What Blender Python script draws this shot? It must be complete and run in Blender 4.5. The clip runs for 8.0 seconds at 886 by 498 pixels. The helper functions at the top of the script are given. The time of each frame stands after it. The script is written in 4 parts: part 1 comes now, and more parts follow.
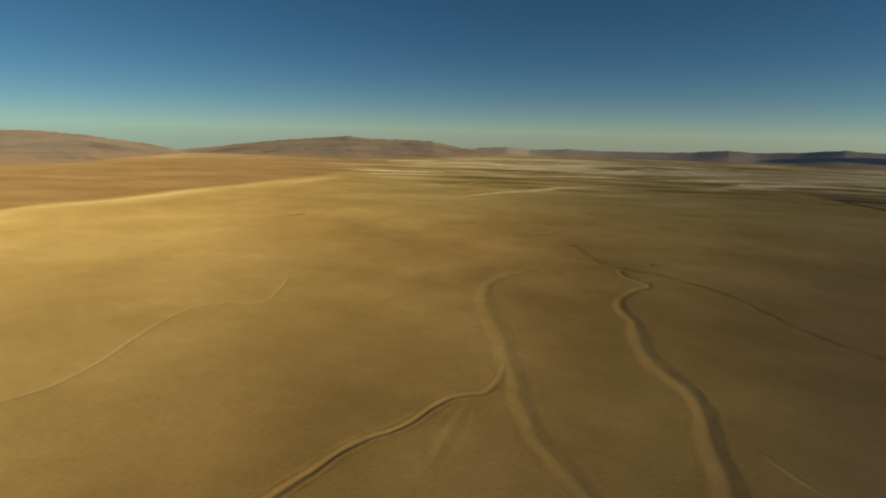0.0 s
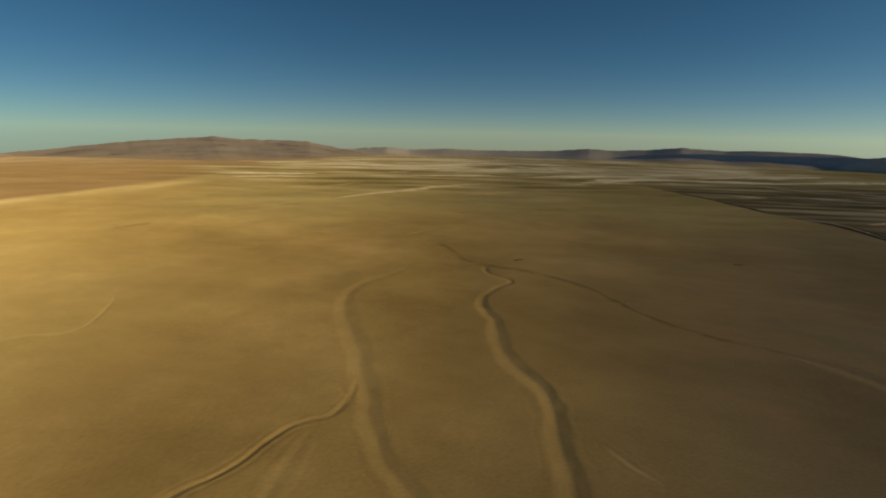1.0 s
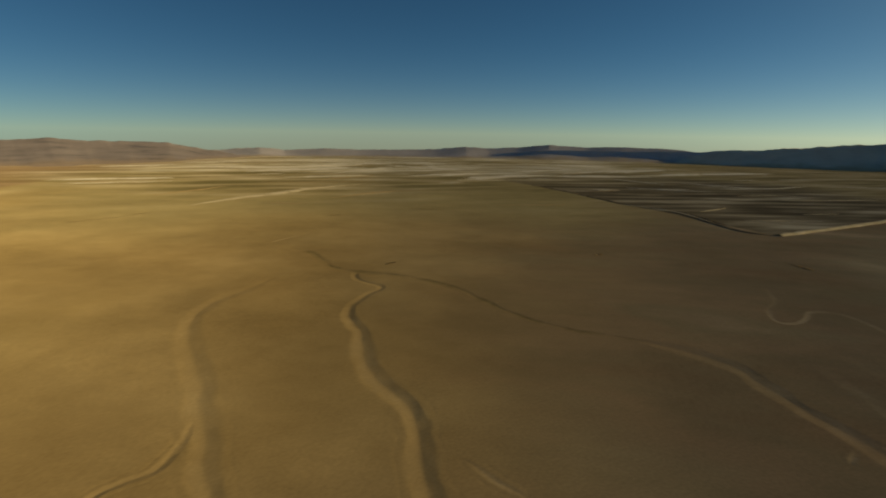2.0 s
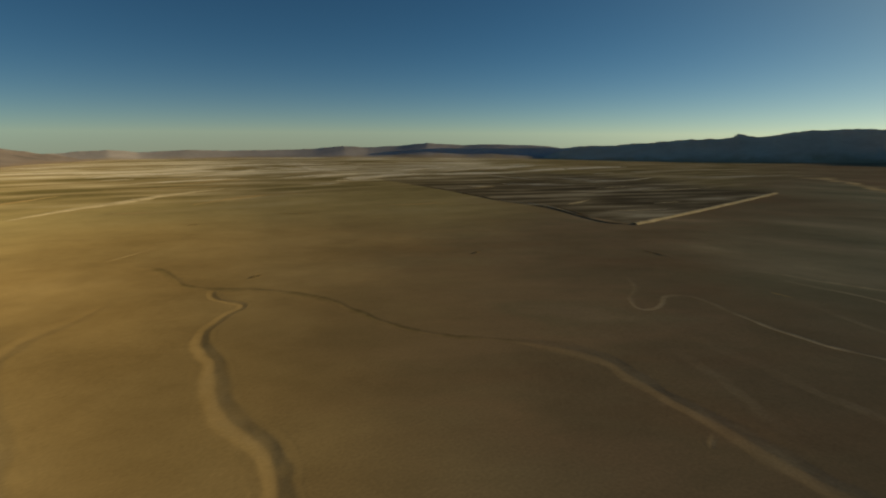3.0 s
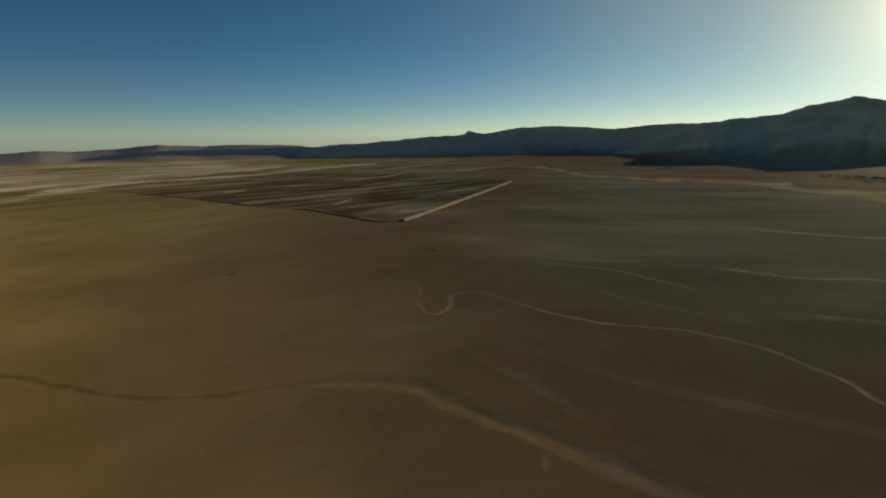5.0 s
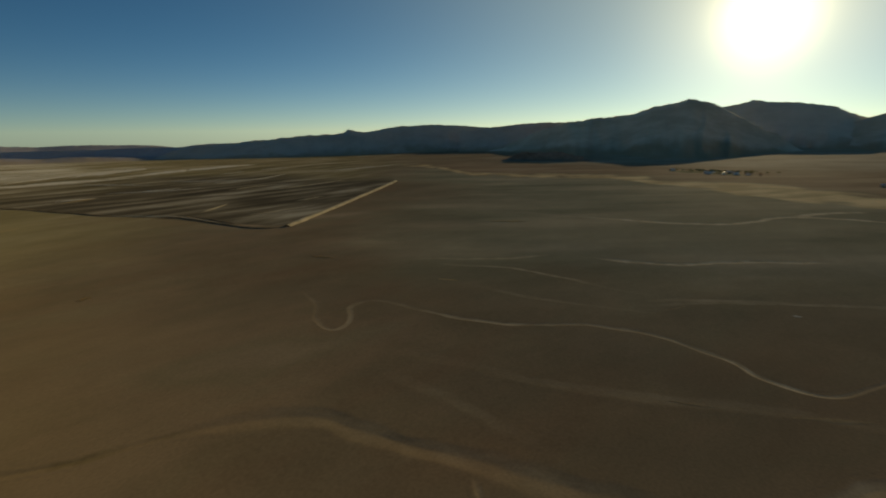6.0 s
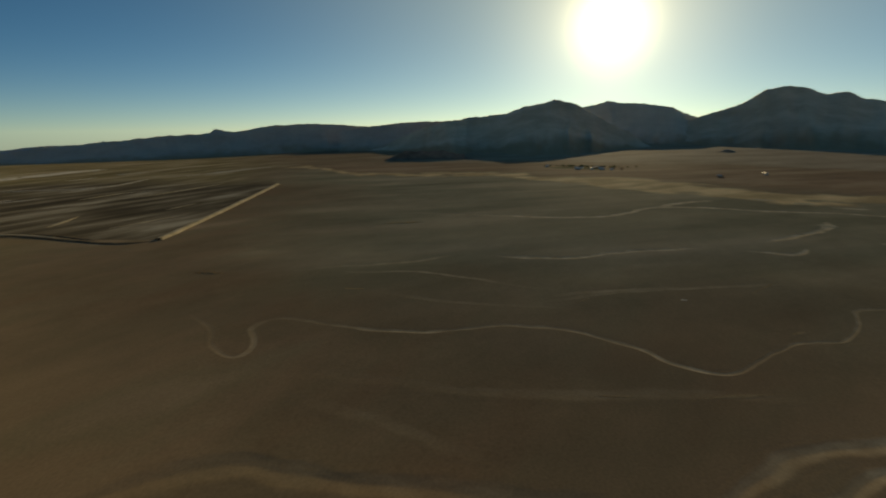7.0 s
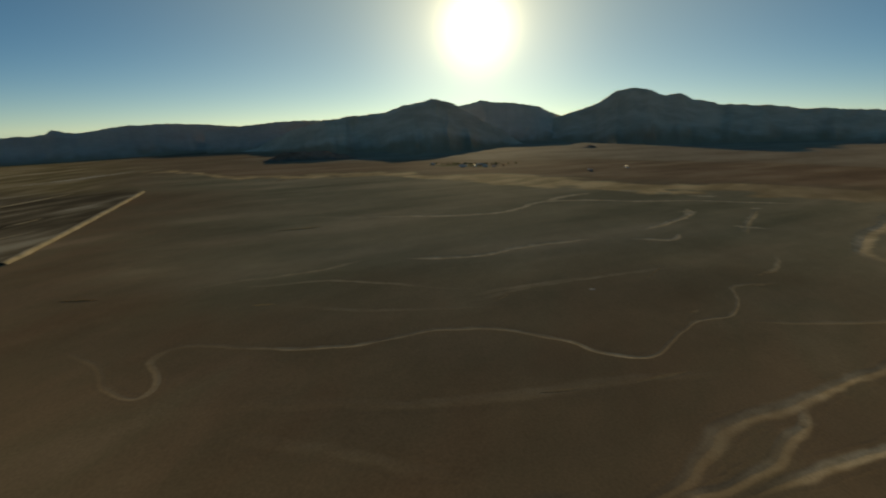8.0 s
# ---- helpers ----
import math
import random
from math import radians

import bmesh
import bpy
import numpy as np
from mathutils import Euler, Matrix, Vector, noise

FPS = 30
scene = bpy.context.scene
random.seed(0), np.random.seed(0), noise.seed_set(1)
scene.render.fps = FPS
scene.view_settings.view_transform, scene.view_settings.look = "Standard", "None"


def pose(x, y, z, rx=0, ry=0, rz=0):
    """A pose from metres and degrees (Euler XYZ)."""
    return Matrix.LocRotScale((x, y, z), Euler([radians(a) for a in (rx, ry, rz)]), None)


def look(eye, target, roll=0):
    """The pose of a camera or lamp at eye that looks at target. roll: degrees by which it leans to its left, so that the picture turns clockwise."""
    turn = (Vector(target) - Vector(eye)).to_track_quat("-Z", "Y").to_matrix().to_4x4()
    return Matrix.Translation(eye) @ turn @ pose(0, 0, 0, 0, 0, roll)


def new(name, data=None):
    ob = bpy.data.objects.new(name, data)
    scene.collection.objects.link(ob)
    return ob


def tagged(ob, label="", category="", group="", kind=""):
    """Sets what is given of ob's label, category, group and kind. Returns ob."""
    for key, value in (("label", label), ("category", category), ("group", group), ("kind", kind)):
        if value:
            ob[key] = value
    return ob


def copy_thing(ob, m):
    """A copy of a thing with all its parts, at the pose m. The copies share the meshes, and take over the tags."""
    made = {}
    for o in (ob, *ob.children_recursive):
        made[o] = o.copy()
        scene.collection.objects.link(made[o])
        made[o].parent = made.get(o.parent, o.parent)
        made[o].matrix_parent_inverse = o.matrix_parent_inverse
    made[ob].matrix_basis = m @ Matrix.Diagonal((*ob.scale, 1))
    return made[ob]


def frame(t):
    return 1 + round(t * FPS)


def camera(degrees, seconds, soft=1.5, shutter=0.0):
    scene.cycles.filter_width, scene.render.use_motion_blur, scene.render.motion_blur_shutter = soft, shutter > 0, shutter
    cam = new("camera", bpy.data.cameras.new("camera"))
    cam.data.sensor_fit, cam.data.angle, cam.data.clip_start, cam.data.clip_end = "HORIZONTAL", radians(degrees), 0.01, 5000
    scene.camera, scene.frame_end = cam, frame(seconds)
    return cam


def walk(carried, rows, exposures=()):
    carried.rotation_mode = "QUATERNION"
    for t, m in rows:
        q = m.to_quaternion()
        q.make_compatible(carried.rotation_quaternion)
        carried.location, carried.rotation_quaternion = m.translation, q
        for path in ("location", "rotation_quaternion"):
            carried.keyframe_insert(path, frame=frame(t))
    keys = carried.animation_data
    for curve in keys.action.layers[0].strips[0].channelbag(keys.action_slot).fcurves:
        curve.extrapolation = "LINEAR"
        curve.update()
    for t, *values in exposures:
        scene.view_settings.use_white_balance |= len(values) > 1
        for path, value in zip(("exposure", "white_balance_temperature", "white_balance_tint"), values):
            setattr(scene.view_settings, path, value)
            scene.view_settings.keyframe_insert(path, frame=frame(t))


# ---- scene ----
# The camera and its flight: a helicopter about 110 m over a desert plain, turning to the right
cam = camera(82.28, 8.0, soft=2.0, shutter=0.6)


def heading(x, y, z, turn, tilt, roll):
    """The camera's pose from its place, its compass heading (clockwise from +y), tilt and roll in degrees."""
    a, b = radians(turn), radians(tilt)
    way = Vector((math.sin(a) * math.cos(b), math.cos(a) * math.cos(b), math.sin(b)))
    return look((x, y, z), Vector((x, y, z)) + way * 100, roll)


PATH = [
    (0.0, heading(0.0, 0.0, 110.0, 0.0, -13.22, 1.19)),
    (0.5, heading(10.2, 7.5, 109.2, 6.43, -13.07, 1.25)),
    (1.0, heading(20.1, 14.6, 109.0, 13.05, -12.96, 1.15)),
    (1.5, heading(29.7, 21.3, 109.1, 19.60, -12.88, 1.02)),
    (3.0, heading(57.4, 39.2, 109.6, 39.25, -12.88, 0.34)),
    (3.5, heading(66.0, 48.6, 108.5, 46.05, -12.85, 0.10)),
    (4.0, heading(74.6, 58.9, 107.1, 52.86, -12.84, -0.05)),
    (4.5, heading(83.2, 68.6, 106.0, 59.60, -12.87, -0.20)),
    (6.0, heading(106.4, 90.6, 106.4, 79.50, -13.17, -0.30)),
    (6.5, heading(112.6, 98.6, 107.4, 86.22, -13.29, -0.36)),
    (7.0, heading(118.4, 107.8, 107.9, 92.90, -13.39, -0.50)),
    (7.5, heading(124.6, 118.0, 108.4, 99.68, -13.50, -0.66)),
    (8.0, heading(131.2, 128.4, 109.5, 106.37, -13.69, -0.88)),
]
walk(cam, PATH, [(0.0, 0.35, 9200, 3), (8.0, 0.35, 9200, 3)])

# Low sun and a clear desert sky
SUN_AZ, SUN_EL = 110.3, 10.0
sun_way = Vector((math.sin(radians(SUN_AZ)) * math.cos(radians(SUN_EL)), math.cos(radians(SUN_AZ)) * math.cos(radians(SUN_EL)), math.sin(radians(SUN_EL))))
world = bpy.data.worlds.new("desert_sky")
scene.world = world
world.use_nodes = True
wt = world.node_tree
wt.nodes.clear()
sky = wt.nodes.new("ShaderNodeTexSky")
sky.sky_type, sky.sun_disc = "NISHITA", False
sky.sun_elevation, sky.sun_rotation = radians(SUN_EL), radians(SUN_AZ)
sky.altitude, sky.air_density, sky.dust_density, sky.ozone_density = 2600, 0.75, 0.25, 2.6
sky_bg = wt.nodes.new("ShaderNodeBackground")
sky_bg.inputs["Strength"].default_value = 0.042
clear = wt.nodes.new("ShaderNodeMix")
clear.data_type, clear.blend_type = "RGBA", "MULTIPLY"
clear.inputs["Factor"].default_value = 1.0
clear.inputs[7].default_value = (0.425, 0.99, 1.29, 1)
wt.links.new(sky.outputs["Color"], clear.inputs[6])
wt.links.new(clear.outputs[2], sky_bg.inputs["Color"])
# the aureole round the sun
where = wt.nodes.new("ShaderNodeTexCoord")
dot = wt.nodes.new("ShaderNodeVectorMath")
dot.operation = "DOT_PRODUCT"
dot.inputs[1].default_value = sun_way
wt.links.new(where.outputs["Generated"], dot.inputs[0])


def world_power(exponent, gain):
    top = wt.nodes.new("ShaderNodeMath")
    top.operation, top.inputs[1].default_value = "MAXIMUM", 0.0
    wt.links.new(dot.outputs["Value"], top.inputs[0])
    power = wt.nodes.new("ShaderNodeMath")
    power.operation, power.inputs[1].default_value = "POWER", exponent
    wt.links.new(top.outputs[0], power.inputs[0])
    times = wt.nodes.new("ShaderNodeMath")
    times.operation, times.inputs[1].default_value = "MULTIPLY", gain
    wt.links.new(power.outputs[0], times.inputs[0])
    return times.outputs[0]


def world_sum(a, b):
    total = wt.nodes.new("ShaderNodeMath")
    total.operation = "ADD"
    wt.links.new(a, total.inputs[0])
    wt.links.new(b, total.inputs[1])
    return total.outputs[0]


# thin dust low over the horizon, all round
split = wt.nodes.new("ShaderNodeSeparateXYZ")
wt.links.new(where.outputs["Generated"], split.inputs[0])
low = wt.nodes.new("ShaderNodeMapRange")
low.inputs["From Min"].default_value, low.inputs["From Max"].default_value = 0.0, 1.0
low.inputs["To Min"].default_value, low.inputs["To Max"].default_value = 1.0, 0.0
wt.links.new(split.outputs["Z"], low.inputs["Value"])
dust = wt.nodes.new("ShaderNodeMath")
dust.operation, dust.inputs[1].default_value = "POWER", 22
wt.links.new(low.outputs["Result"], dust.inputs[0])
dust_most = world_power(3.0, 0.27)
dust_rest = wt.nodes.new("ShaderNodeMath")
dust_rest.operation, dust_rest.inputs[1].default_value = "ADD", 0.12
wt.links.new(dust_most, dust_rest.inputs[0])
dust_gain = wt.nodes.new("ShaderNodeMath")
dust_gain.operation = "MULTIPLY"
wt.links.new(dust.outputs[0], dust_gain.inputs[0])
wt.links.new(dust_rest.outputs[0], dust_gain.inputs[1])
dust_bg = wt.nodes.new("ShaderNodeBackground")
dust_bg.inputs["Color"].default_value = (1.0, 0.62, 0.33, 1)
wt.links.new(dust_gain.outputs[0], dust_bg.inputs["Strength"])
glow_bg = wt.nodes.new("ShaderNodeBackground")
glow_bg.inputs["Color"].default_value = (1.0, 0.93, 0.70, 1)
wt.links.new(world_sum(world_sum(world_power(680, 1.3), world_power(90, 0.37)), world_power(13, 0.13)), glow_bg.inputs["Strength"])
wide_bg = wt.nodes.new("ShaderNodeBackground")
wide_bg.inputs["Color"].default_value = (0.76, 0.84, 0.26, 1)
wt.links.new(world_power(5.5, 0.11), wide_bg.inputs["Strength"])
sky_sum = wt.nodes.new("ShaderNodeAddShader")
sky_out = wt.nodes.new("ShaderNodeOutputWorld")
wt.links.new(sky_bg.outputs[0], sky_sum.inputs[0])
wt.links.new(glow_bg.outputs[0], sky_sum.inputs[1])
dust_sum = wt.nodes.new("ShaderNodeAddShader")
wt.links.new(sky_sum.outputs[0], dust_sum.inputs[0])
wt.links.new(dust_bg.outputs[0], dust_sum.inputs[1])
wide_sum = wt.nodes.new("ShaderNodeAddShader")
wt.links.new(dust_sum.outputs[0], wide_sum.inputs[0])
wt.links.new(wide_bg.outputs[0], wide_sum.inputs[1])
wt.links.new(wide_sum.outputs[0], sky_out.inputs["Surface"])

sun = new("sun", bpy.data.lights.new("sun", "SUN"))
sun.data.energy, sun.data.angle, sun.data.color = 4.8, radians(0.5), (1.0, 0.86, 0.62)
sun.matrix_world = look(sun_way * 1000, (0, 0, 0))


# ---- materials ----
def soil(name, stops, scale, fine=1.5, bump=0.4, stretch=(1, 1, 1), rough=0.7, turn=0.0):
    """A matt earth: a ramp over broad noise, grained by finer noise, with a bump of the fine noise."""
    m = bpy.data.materials.new(name)
    m.use_nodes = True
    t = m.node_tree
    b = t.nodes["Principled BSDF"]
    b.inputs["Roughness"].default_value = 0.95
    b.inputs["Diffuse Roughness"].default_value = rough
    b.inputs["Specular IOR Level"].default_value = 0.0
    geo = t.nodes.new("ShaderNodeNewGeometry")
    place = t.nodes.new("ShaderNodeMapping")
    place.vector_type = "TEXTURE"
    place.inputs["Scale"].default_value = stretch
    place.inputs["Rotation"].default_value = (0, 0, radians(turn))
    t.links.new(geo.outputs["Position"], place.inputs["Vector"])
    broad = t.nodes.new("ShaderNodeTexNoise")
    broad.inputs["Scale"].default_value, broad.inputs["Detail"].default_value, broad.inputs["Roughness"].default_value = 1 / scale, 6, 0.6
    t.links.new(place.outputs[0], broad.inputs["Vector"])
    ramp = t.nodes.new("ShaderNodeValToRGB")
    while len(ramp.color_ramp.elements) < len(stops):
        ramp.color_ramp.elements.new(0.5)
    for e, (at, c) in zip(ramp.color_ramp.elements, stops):
        e.position, e.color = at, (*c, 1)
    t.links.new(broad.outputs["Fac"], ramp.inputs["Fac"])
    grain = t.nodes.new("ShaderNodeTexNoise")
    grain.inputs["Scale"].default_value, grain.inputs["Detail"].default_value = 1 / fine, 4
    t.links.new(geo.outputs["Position"], grain.inputs["Vector"])
    shade = t.nodes.new("ShaderNodeMapRange")
    shade.inputs["From Min"].default_value, shade.inputs["From Max"].default_value = 0.25, 0.75
    shade.inputs["To Min"].default_value, shade.inputs["To Max"].default_value = 0.86, 1.12
    t.links.new(grain.outputs["Fac"], shade.inputs["Value"])
    mix = t.nodes.new("ShaderNodeMix")
    mix.data_type, mix.blend_type = "RGBA", "MULTIPLY"
    mix.inputs["Factor"].default_value = 1.0
    t.links.new(ramp.outputs["Color"], mix.inputs[6])
    t.links.new(shade.outputs["Result"], mix.inputs[7])
    t.links.new(mix.outputs[2], b.inputs["Base Color"])
    relief = t.nodes.new("ShaderNodeBump")
    relief.inputs["Strength"].default_value, relief.inputs["Distance"].default_value = bump, 0.3 * fine
    t.links.new(grain.outputs["Fac"], relief.inputs["Height"])
    t.links.new(relief.outputs[0], b.inputs["Normal"])
    return m


def paint(name, colour, rough=0.7, fine=0.4):
    return soil(name, [(0.3, tuple(c * 0.85 for c in colour)), (0.7, tuple(min(1, c * 1.1) for c in colour))], fine * 6, fine, 0.15, rough=0.3)


def ground_soil():
    """The plain: four soils and haze tints, laid by the sheet's own masks, with broad stains and fine grain."""
    m = soil("desert_plain_soil", [(0.38, (0.30, 0.205, 0.09)), (0.5, (0.36, 0.25, 0.112)), (0.62, (0.43, 0.305, 0.142))], 170, 1.2, 0.05)
    t = m.node_tree
    b = t.nodes["Principled BSDF"]
    b.inputs["Specular IOR Level"].default_value = 0.0005
    grained = [n for n in t.nodes if n.bl_idname == "ShaderNodeMix"][0]
    last = [n for n in t.nodes if n.bl_idname == "ShaderNodeValToRGB"][0].outputs["Color"]
    geo = [n for n in t.nodes if n.bl_idname == "ShaderNodeNewGeometry"][0]
    layers = (("pale_west", [(0.38, (0.385, 0.284, 0.125)), (0.62, (0.485, 0.368, 0.180))], 150, (1.6, 1, 1), 30),
              ("rim_sand", [(0.40, (0.50, 0.385, 0.20)), (0.60, (0.62, 0.50, 0.29))], 60, (4, 1, 1), 60),
              ("red_earth", [(0.36, (0.255, 0.167, 0.09)), (0.64, (0.325, 0.224, 0.126))], 120, (3, 1, 1), 0),
              ("brown_east", [(0.37, (0.232, 0.158, 0.099)), (0.46, (0.227, 0.173, 0.109)), (0.52, (0.269, 0.193, 0.122)), (0.58, (0.250, 0.197, 0.124)), (0.65, (0.326, 0.242, 0.158))], 130, (2.4, 1, 1), -40),
              ("scrub_soil", [(0.37, (0.223, 0.207, 0.132)), (0.46, (0.285, 0.257, 0.164)), (0.54, (0.328, 0.284, 0.182)), (0.64, (0.437, 0.358, 0.231))], 90, (3.8, 1, 1), -75),
              ("tan_rise", [(0.40, (0.528, 0.369, 0.184)), (0.60, (0.792, 0.572, 0.302))], 50, (2.5, 1, 1), -60),
              ("haze_straw", [(0.38, (0.31, 0.262, 0.130)), (0.62, (0.40, 0.335, 0.170))], 110, (4, 1, 1), 8),
              ("playa_soil", [(0.34, (0.165, 0.138, 0.062)), (0.44, (0.25, 0.20, 0.098)), (0.52, (0.33, 0.262, 0.14)), (0.60, (0.43, 0.35, 0.21)), (0.68, (0.56, 0.475, 0.32))], 62, (4.5, 1, 1), -12),
              ("salt_flat", [(0.38, (0.33, 0.265, 0.155)), (0.46, (0.50, 0.42, 0.28)), (0.54, (0.76, 0.68, 0.52))], 70, (5, 1, 1), -8),
              ("field_soil", [(0.36, (0.085, 0.070, 0.048)), (0.46, (0.132, 0.107, 0.071)), (0.53, (0.19, 0.155, 0.103)), (0.60, (0.29, 0.242, 0.166)), (0.68, (0.47, 0.41, 0.30))], 46, (4.5, 1, 1), -24),
              ("far_red_soil", [(0.38, (0.240, 0.155, 0.096)), (0.5, (0.317, 0.208, 0.127)), (0.62, (0.403, 0.280, 0.172))], 110, (3.5, 1, 1), -75),
              ("hazed_far_soil", [(0.38, (0.334, 0.260, 0.176)), (0.62, (0.458, 0.363, 0.250))], 140, (3, 1, 1), -75),
              ("olive_scrub", [(0.38, (0.12, 0.122, 0.055)), (0.62, (0.20, 0.192, 0.09))], 26, (2, 1, 1), -60),
              ("wash_dark", [(0.38, (0.13, 0.10, 0.045)), (0.62, (0.20, 0.155, 0.075))], 5, (1, 1, 1), 0),
              ("wash_bed", [(0.38, (0.50, 0.385, 0.235)), (0.62, (0.68, 0.55, 0.36))], 12, (1, 1, 1), 0))
    for mask, stops, size, stretch, turn in layers:
        turned = t.nodes.new("ShaderNodeMapping")
        turned.vector_type = "TEXTURE"
        turned.inputs["Scale"].default_value, turned.inputs["Rotation"].default_value = stretch, (0, 0, radians(turn))
        t.links.new(geo.outputs["Position"], turned.inputs["Vector"])
        near = t.nodes.new("ShaderNodeTexNoise")
        near.inputs["Scale"].default_value, near.inputs["Detail"].default_value = 1 / size, 5
        t.links.new(turned.outputs[0], near.inputs["Vector"])
        two = t.nodes.new("ShaderNodeValToRGB")
        while len(two.color_ramp.elements) < len(stops):
            two.color_ramp.elements.new(0.5)
        for e, (at, c) in zip(two.color_ramp.elements, stops):
            e.position, e.color = at, (*c, 1)
        t.links.new(near.outputs["Fac"], two.inputs["Fac"])
        attr = t.nodes.new("ShaderNodeAttribute")
        attr.attribute_name = mask
        lay = t.nodes.new("ShaderNodeMix")
        lay.data_type = "RGBA"
        t.links.new(attr.outputs["Fac"], lay.inputs["Factor"])
        t.links.new(last, lay.inputs[6])
        t.links.new(two.outputs["Color"], lay.inputs[7])
        last = lay.outputs[2]
    turned = t.nodes.new("ShaderNodeMapping")
    turned.vector_type = "TEXTURE"
    turned.inputs["Scale"].default_value, turned.inputs["Rotation"].default_value = (1.5, 1, 1), (0, 0, radians(-35))
    t.links.new(geo.outputs["Position"], turned.inputs["Vector"])
    for size, low, high in ((38, 0.94, 1.06), (11, 0.96, 1.04), (95, 0.93, 1.07)):
        mottle = t.nodes.new("ShaderNodeTexNoise")
        mottle.inputs["Scale"].default_value, mottle.inputs["Detail"].default_value, mottle.inputs["Roughness"].default_value = 1 / size, 6, 0.6
        t.links.new(turned.outputs[0], mottle.inputs["Vector"])
        spread = t.nodes.new("ShaderNodeMapRange")
        spread.inputs["From Min"].default_value, spread.inputs["From Max"].default_value = 0.32, 0.68
        spread.inputs["To Min"].default_value, spread.inputs["To Max"].default_value = low, high
        t.links.new(mottle.outputs["Fac"], spread.inputs["Value"])
        stain = t.nodes.new("ShaderNodeMix")
        stain.data_type, stain.blend_type = "RGBA", "MULTIPLY"
        stain.inputs["Factor"].default_value = 1.0
        t.links.new(last, stain.inputs[6])
        t.links.new(spread.outputs["Result"], stain.inputs[7])
        last = stain.outputs[2]
    t.links.new(stain.outputs[2], grained.inputs[6])
    return m


GROUND = ground_soil()
WASH = soil("wash_sand", [(0.3, (0.36, 0.25, 0.12)), (0.7, (0.46, 0.34, 0.18))], 25, 0.8, 0.3)
SMEAR = soil("smeared_sand", [(0.36, (0.27, 0.20, 0.115)), (0.64, (0.37, 0.28, 0.165))], 6, 0.8, 0.1)
SALT = soil("salt_crust", [(0.3, (0.50, 0.43, 0.31)), (0.7, (0.76, 0.69, 0.56))], 30, 2.0, 0.2)
# the banks' shaded side put into a dark base colour
SHADE_BANK = soil("shaded_bank_earth", [(0.38, (0.115, 0.085, 0.052)), (0.62, (0.22, 0.165, 0.10))], 16, 1.0, 0.3)
LEVEE = soil("levee_earth", [(0.38, (0.46, 0.375, 0.235)), (0.62, (0.64, 0.53, 0.35))], 20, 1.0, 0.3)


def rock(name, stops, scale, fine, haze_foot, bump=0.3, brush=0.0):
    """Mountain rock whose lower slopes fade to a gravel colour, standing in for haze. brush: sheen weight that
    brightens shaded slopes, also in place of haze.
    """
    m = soil(name, stops, scale, fine, bump)
    t = m.node_tree
    ramp = [n for n in t.nodes if n.bl_idname == "ShaderNodeValToRGB"][0]
    grained = [n for n in t.nodes if n.bl_idname == "ShaderNodeMix"][0]
    mask = t.nodes.new("ShaderNodeAttribute")
    mask.attribute_name = "haze_foot"
    lay = t.nodes.new("ShaderNodeMix")
    lay.data_type = "RGBA"
    lay.inputs[7].default_value = (*haze_foot, 1)
    # added sheen lifts the shaded slopes as haze would
    if brush:
        b = t.nodes["Principled BSDF"]
        b.inputs["Sheen Roughness"].default_value = 0.5
        b.inputs["Sheen Tint"].default_value = (1.0, 0.93, 0.80, 1)
        grown = t.nodes.new("ShaderNodeMapRange")
        grown.inputs["To Min"].default_value, grown.inputs["To Max"].default_value = brush, 0.0
        t.links.new(mask.outputs["Fac"], grown.inputs["Value"])
        t.links.new(grown.outputs["Result"], b.inputs["Sheen Weight"])
    t.links.new(mask.outputs["Fac"], lay.inputs["Factor"])
    t.links.new(ramp.outputs["Color"], lay.inputs[6])
    t.links.new(lay.outputs[2], grained.inputs[6])
    return m


# reddish rock paled towards mauve, haze mixed into its colour
ROCK_RED = rock("hazed_red_rock", [(0.35, (0.115, 0.105, 0.11)), (0.43, (0.175, 0.152, 0.15)), (0.62, (0.215, 0.186, 0.18))], 300, 20, (0.25, 0.195, 0.155))
# mauve-blue tint put into the rock colour in place of haze
ROCK_FAR = rock("hazed_mauve_rock", [(0.36, (0.30, 0.285, 0.295)), (0.62, (0.37, 0.345, 0.35))], 300, 20, (0.36, 0.29, 0.215))
# pale base colour stands in for bright haze before the sun
ROCK_PALE = rock("hazed_grey_rock", [(0.36, (0.50, 0.43, 0.33)), (0.62, (0.60, 0.52, 0.41))], 170, 10, (0.42, 0.315, 0.205), 0.3, 0.5)
# bluish and pale, distance haze carried by the base colour
ROCK_LOW = rock("hazed_blue_rock", [(0.36, (0.36, 0.35, 0.36)), (0.62, (0.44, 0.42, 0.42))], 240, 14, (0.36, 0.29, 0.215), 0.2)
# next two rocks: base colour lightened, as no haze is drawn
ROCK_BLUE = rock("hazed_ridge_rock", [(0.36, (0.43, 0.35, 0.285)), (0.62, (0.53, 0.44, 0.36))], 200, 12, (0.40, 0.305, 0.205), 0.3, 0.2)
ROCK_LIFTED = rock("haze_lifted_rock", [(0.36, (0.43, 0.345, 0.24)), (0.5, (0.52, 0.42, 0.30)), (0.62, (0.60, 0.49, 0.36))], 150, 10, (0.42, 0.305, 0.19), 0.4, 0.3)
# darkened rock, the shade on the low hills put into its colour
ROCK_SHADE = rock("shaded_hill_rock", [(0.36, (0.16, 0.13, 0.10)), (0.62, (0.28, 0.23, 0.18))], 40, 5, (0.22, 0.165, 0.115), 0.4)

# ---- numbers for the land ----
CX, CY, H = 71.5, 66.0, 110.0


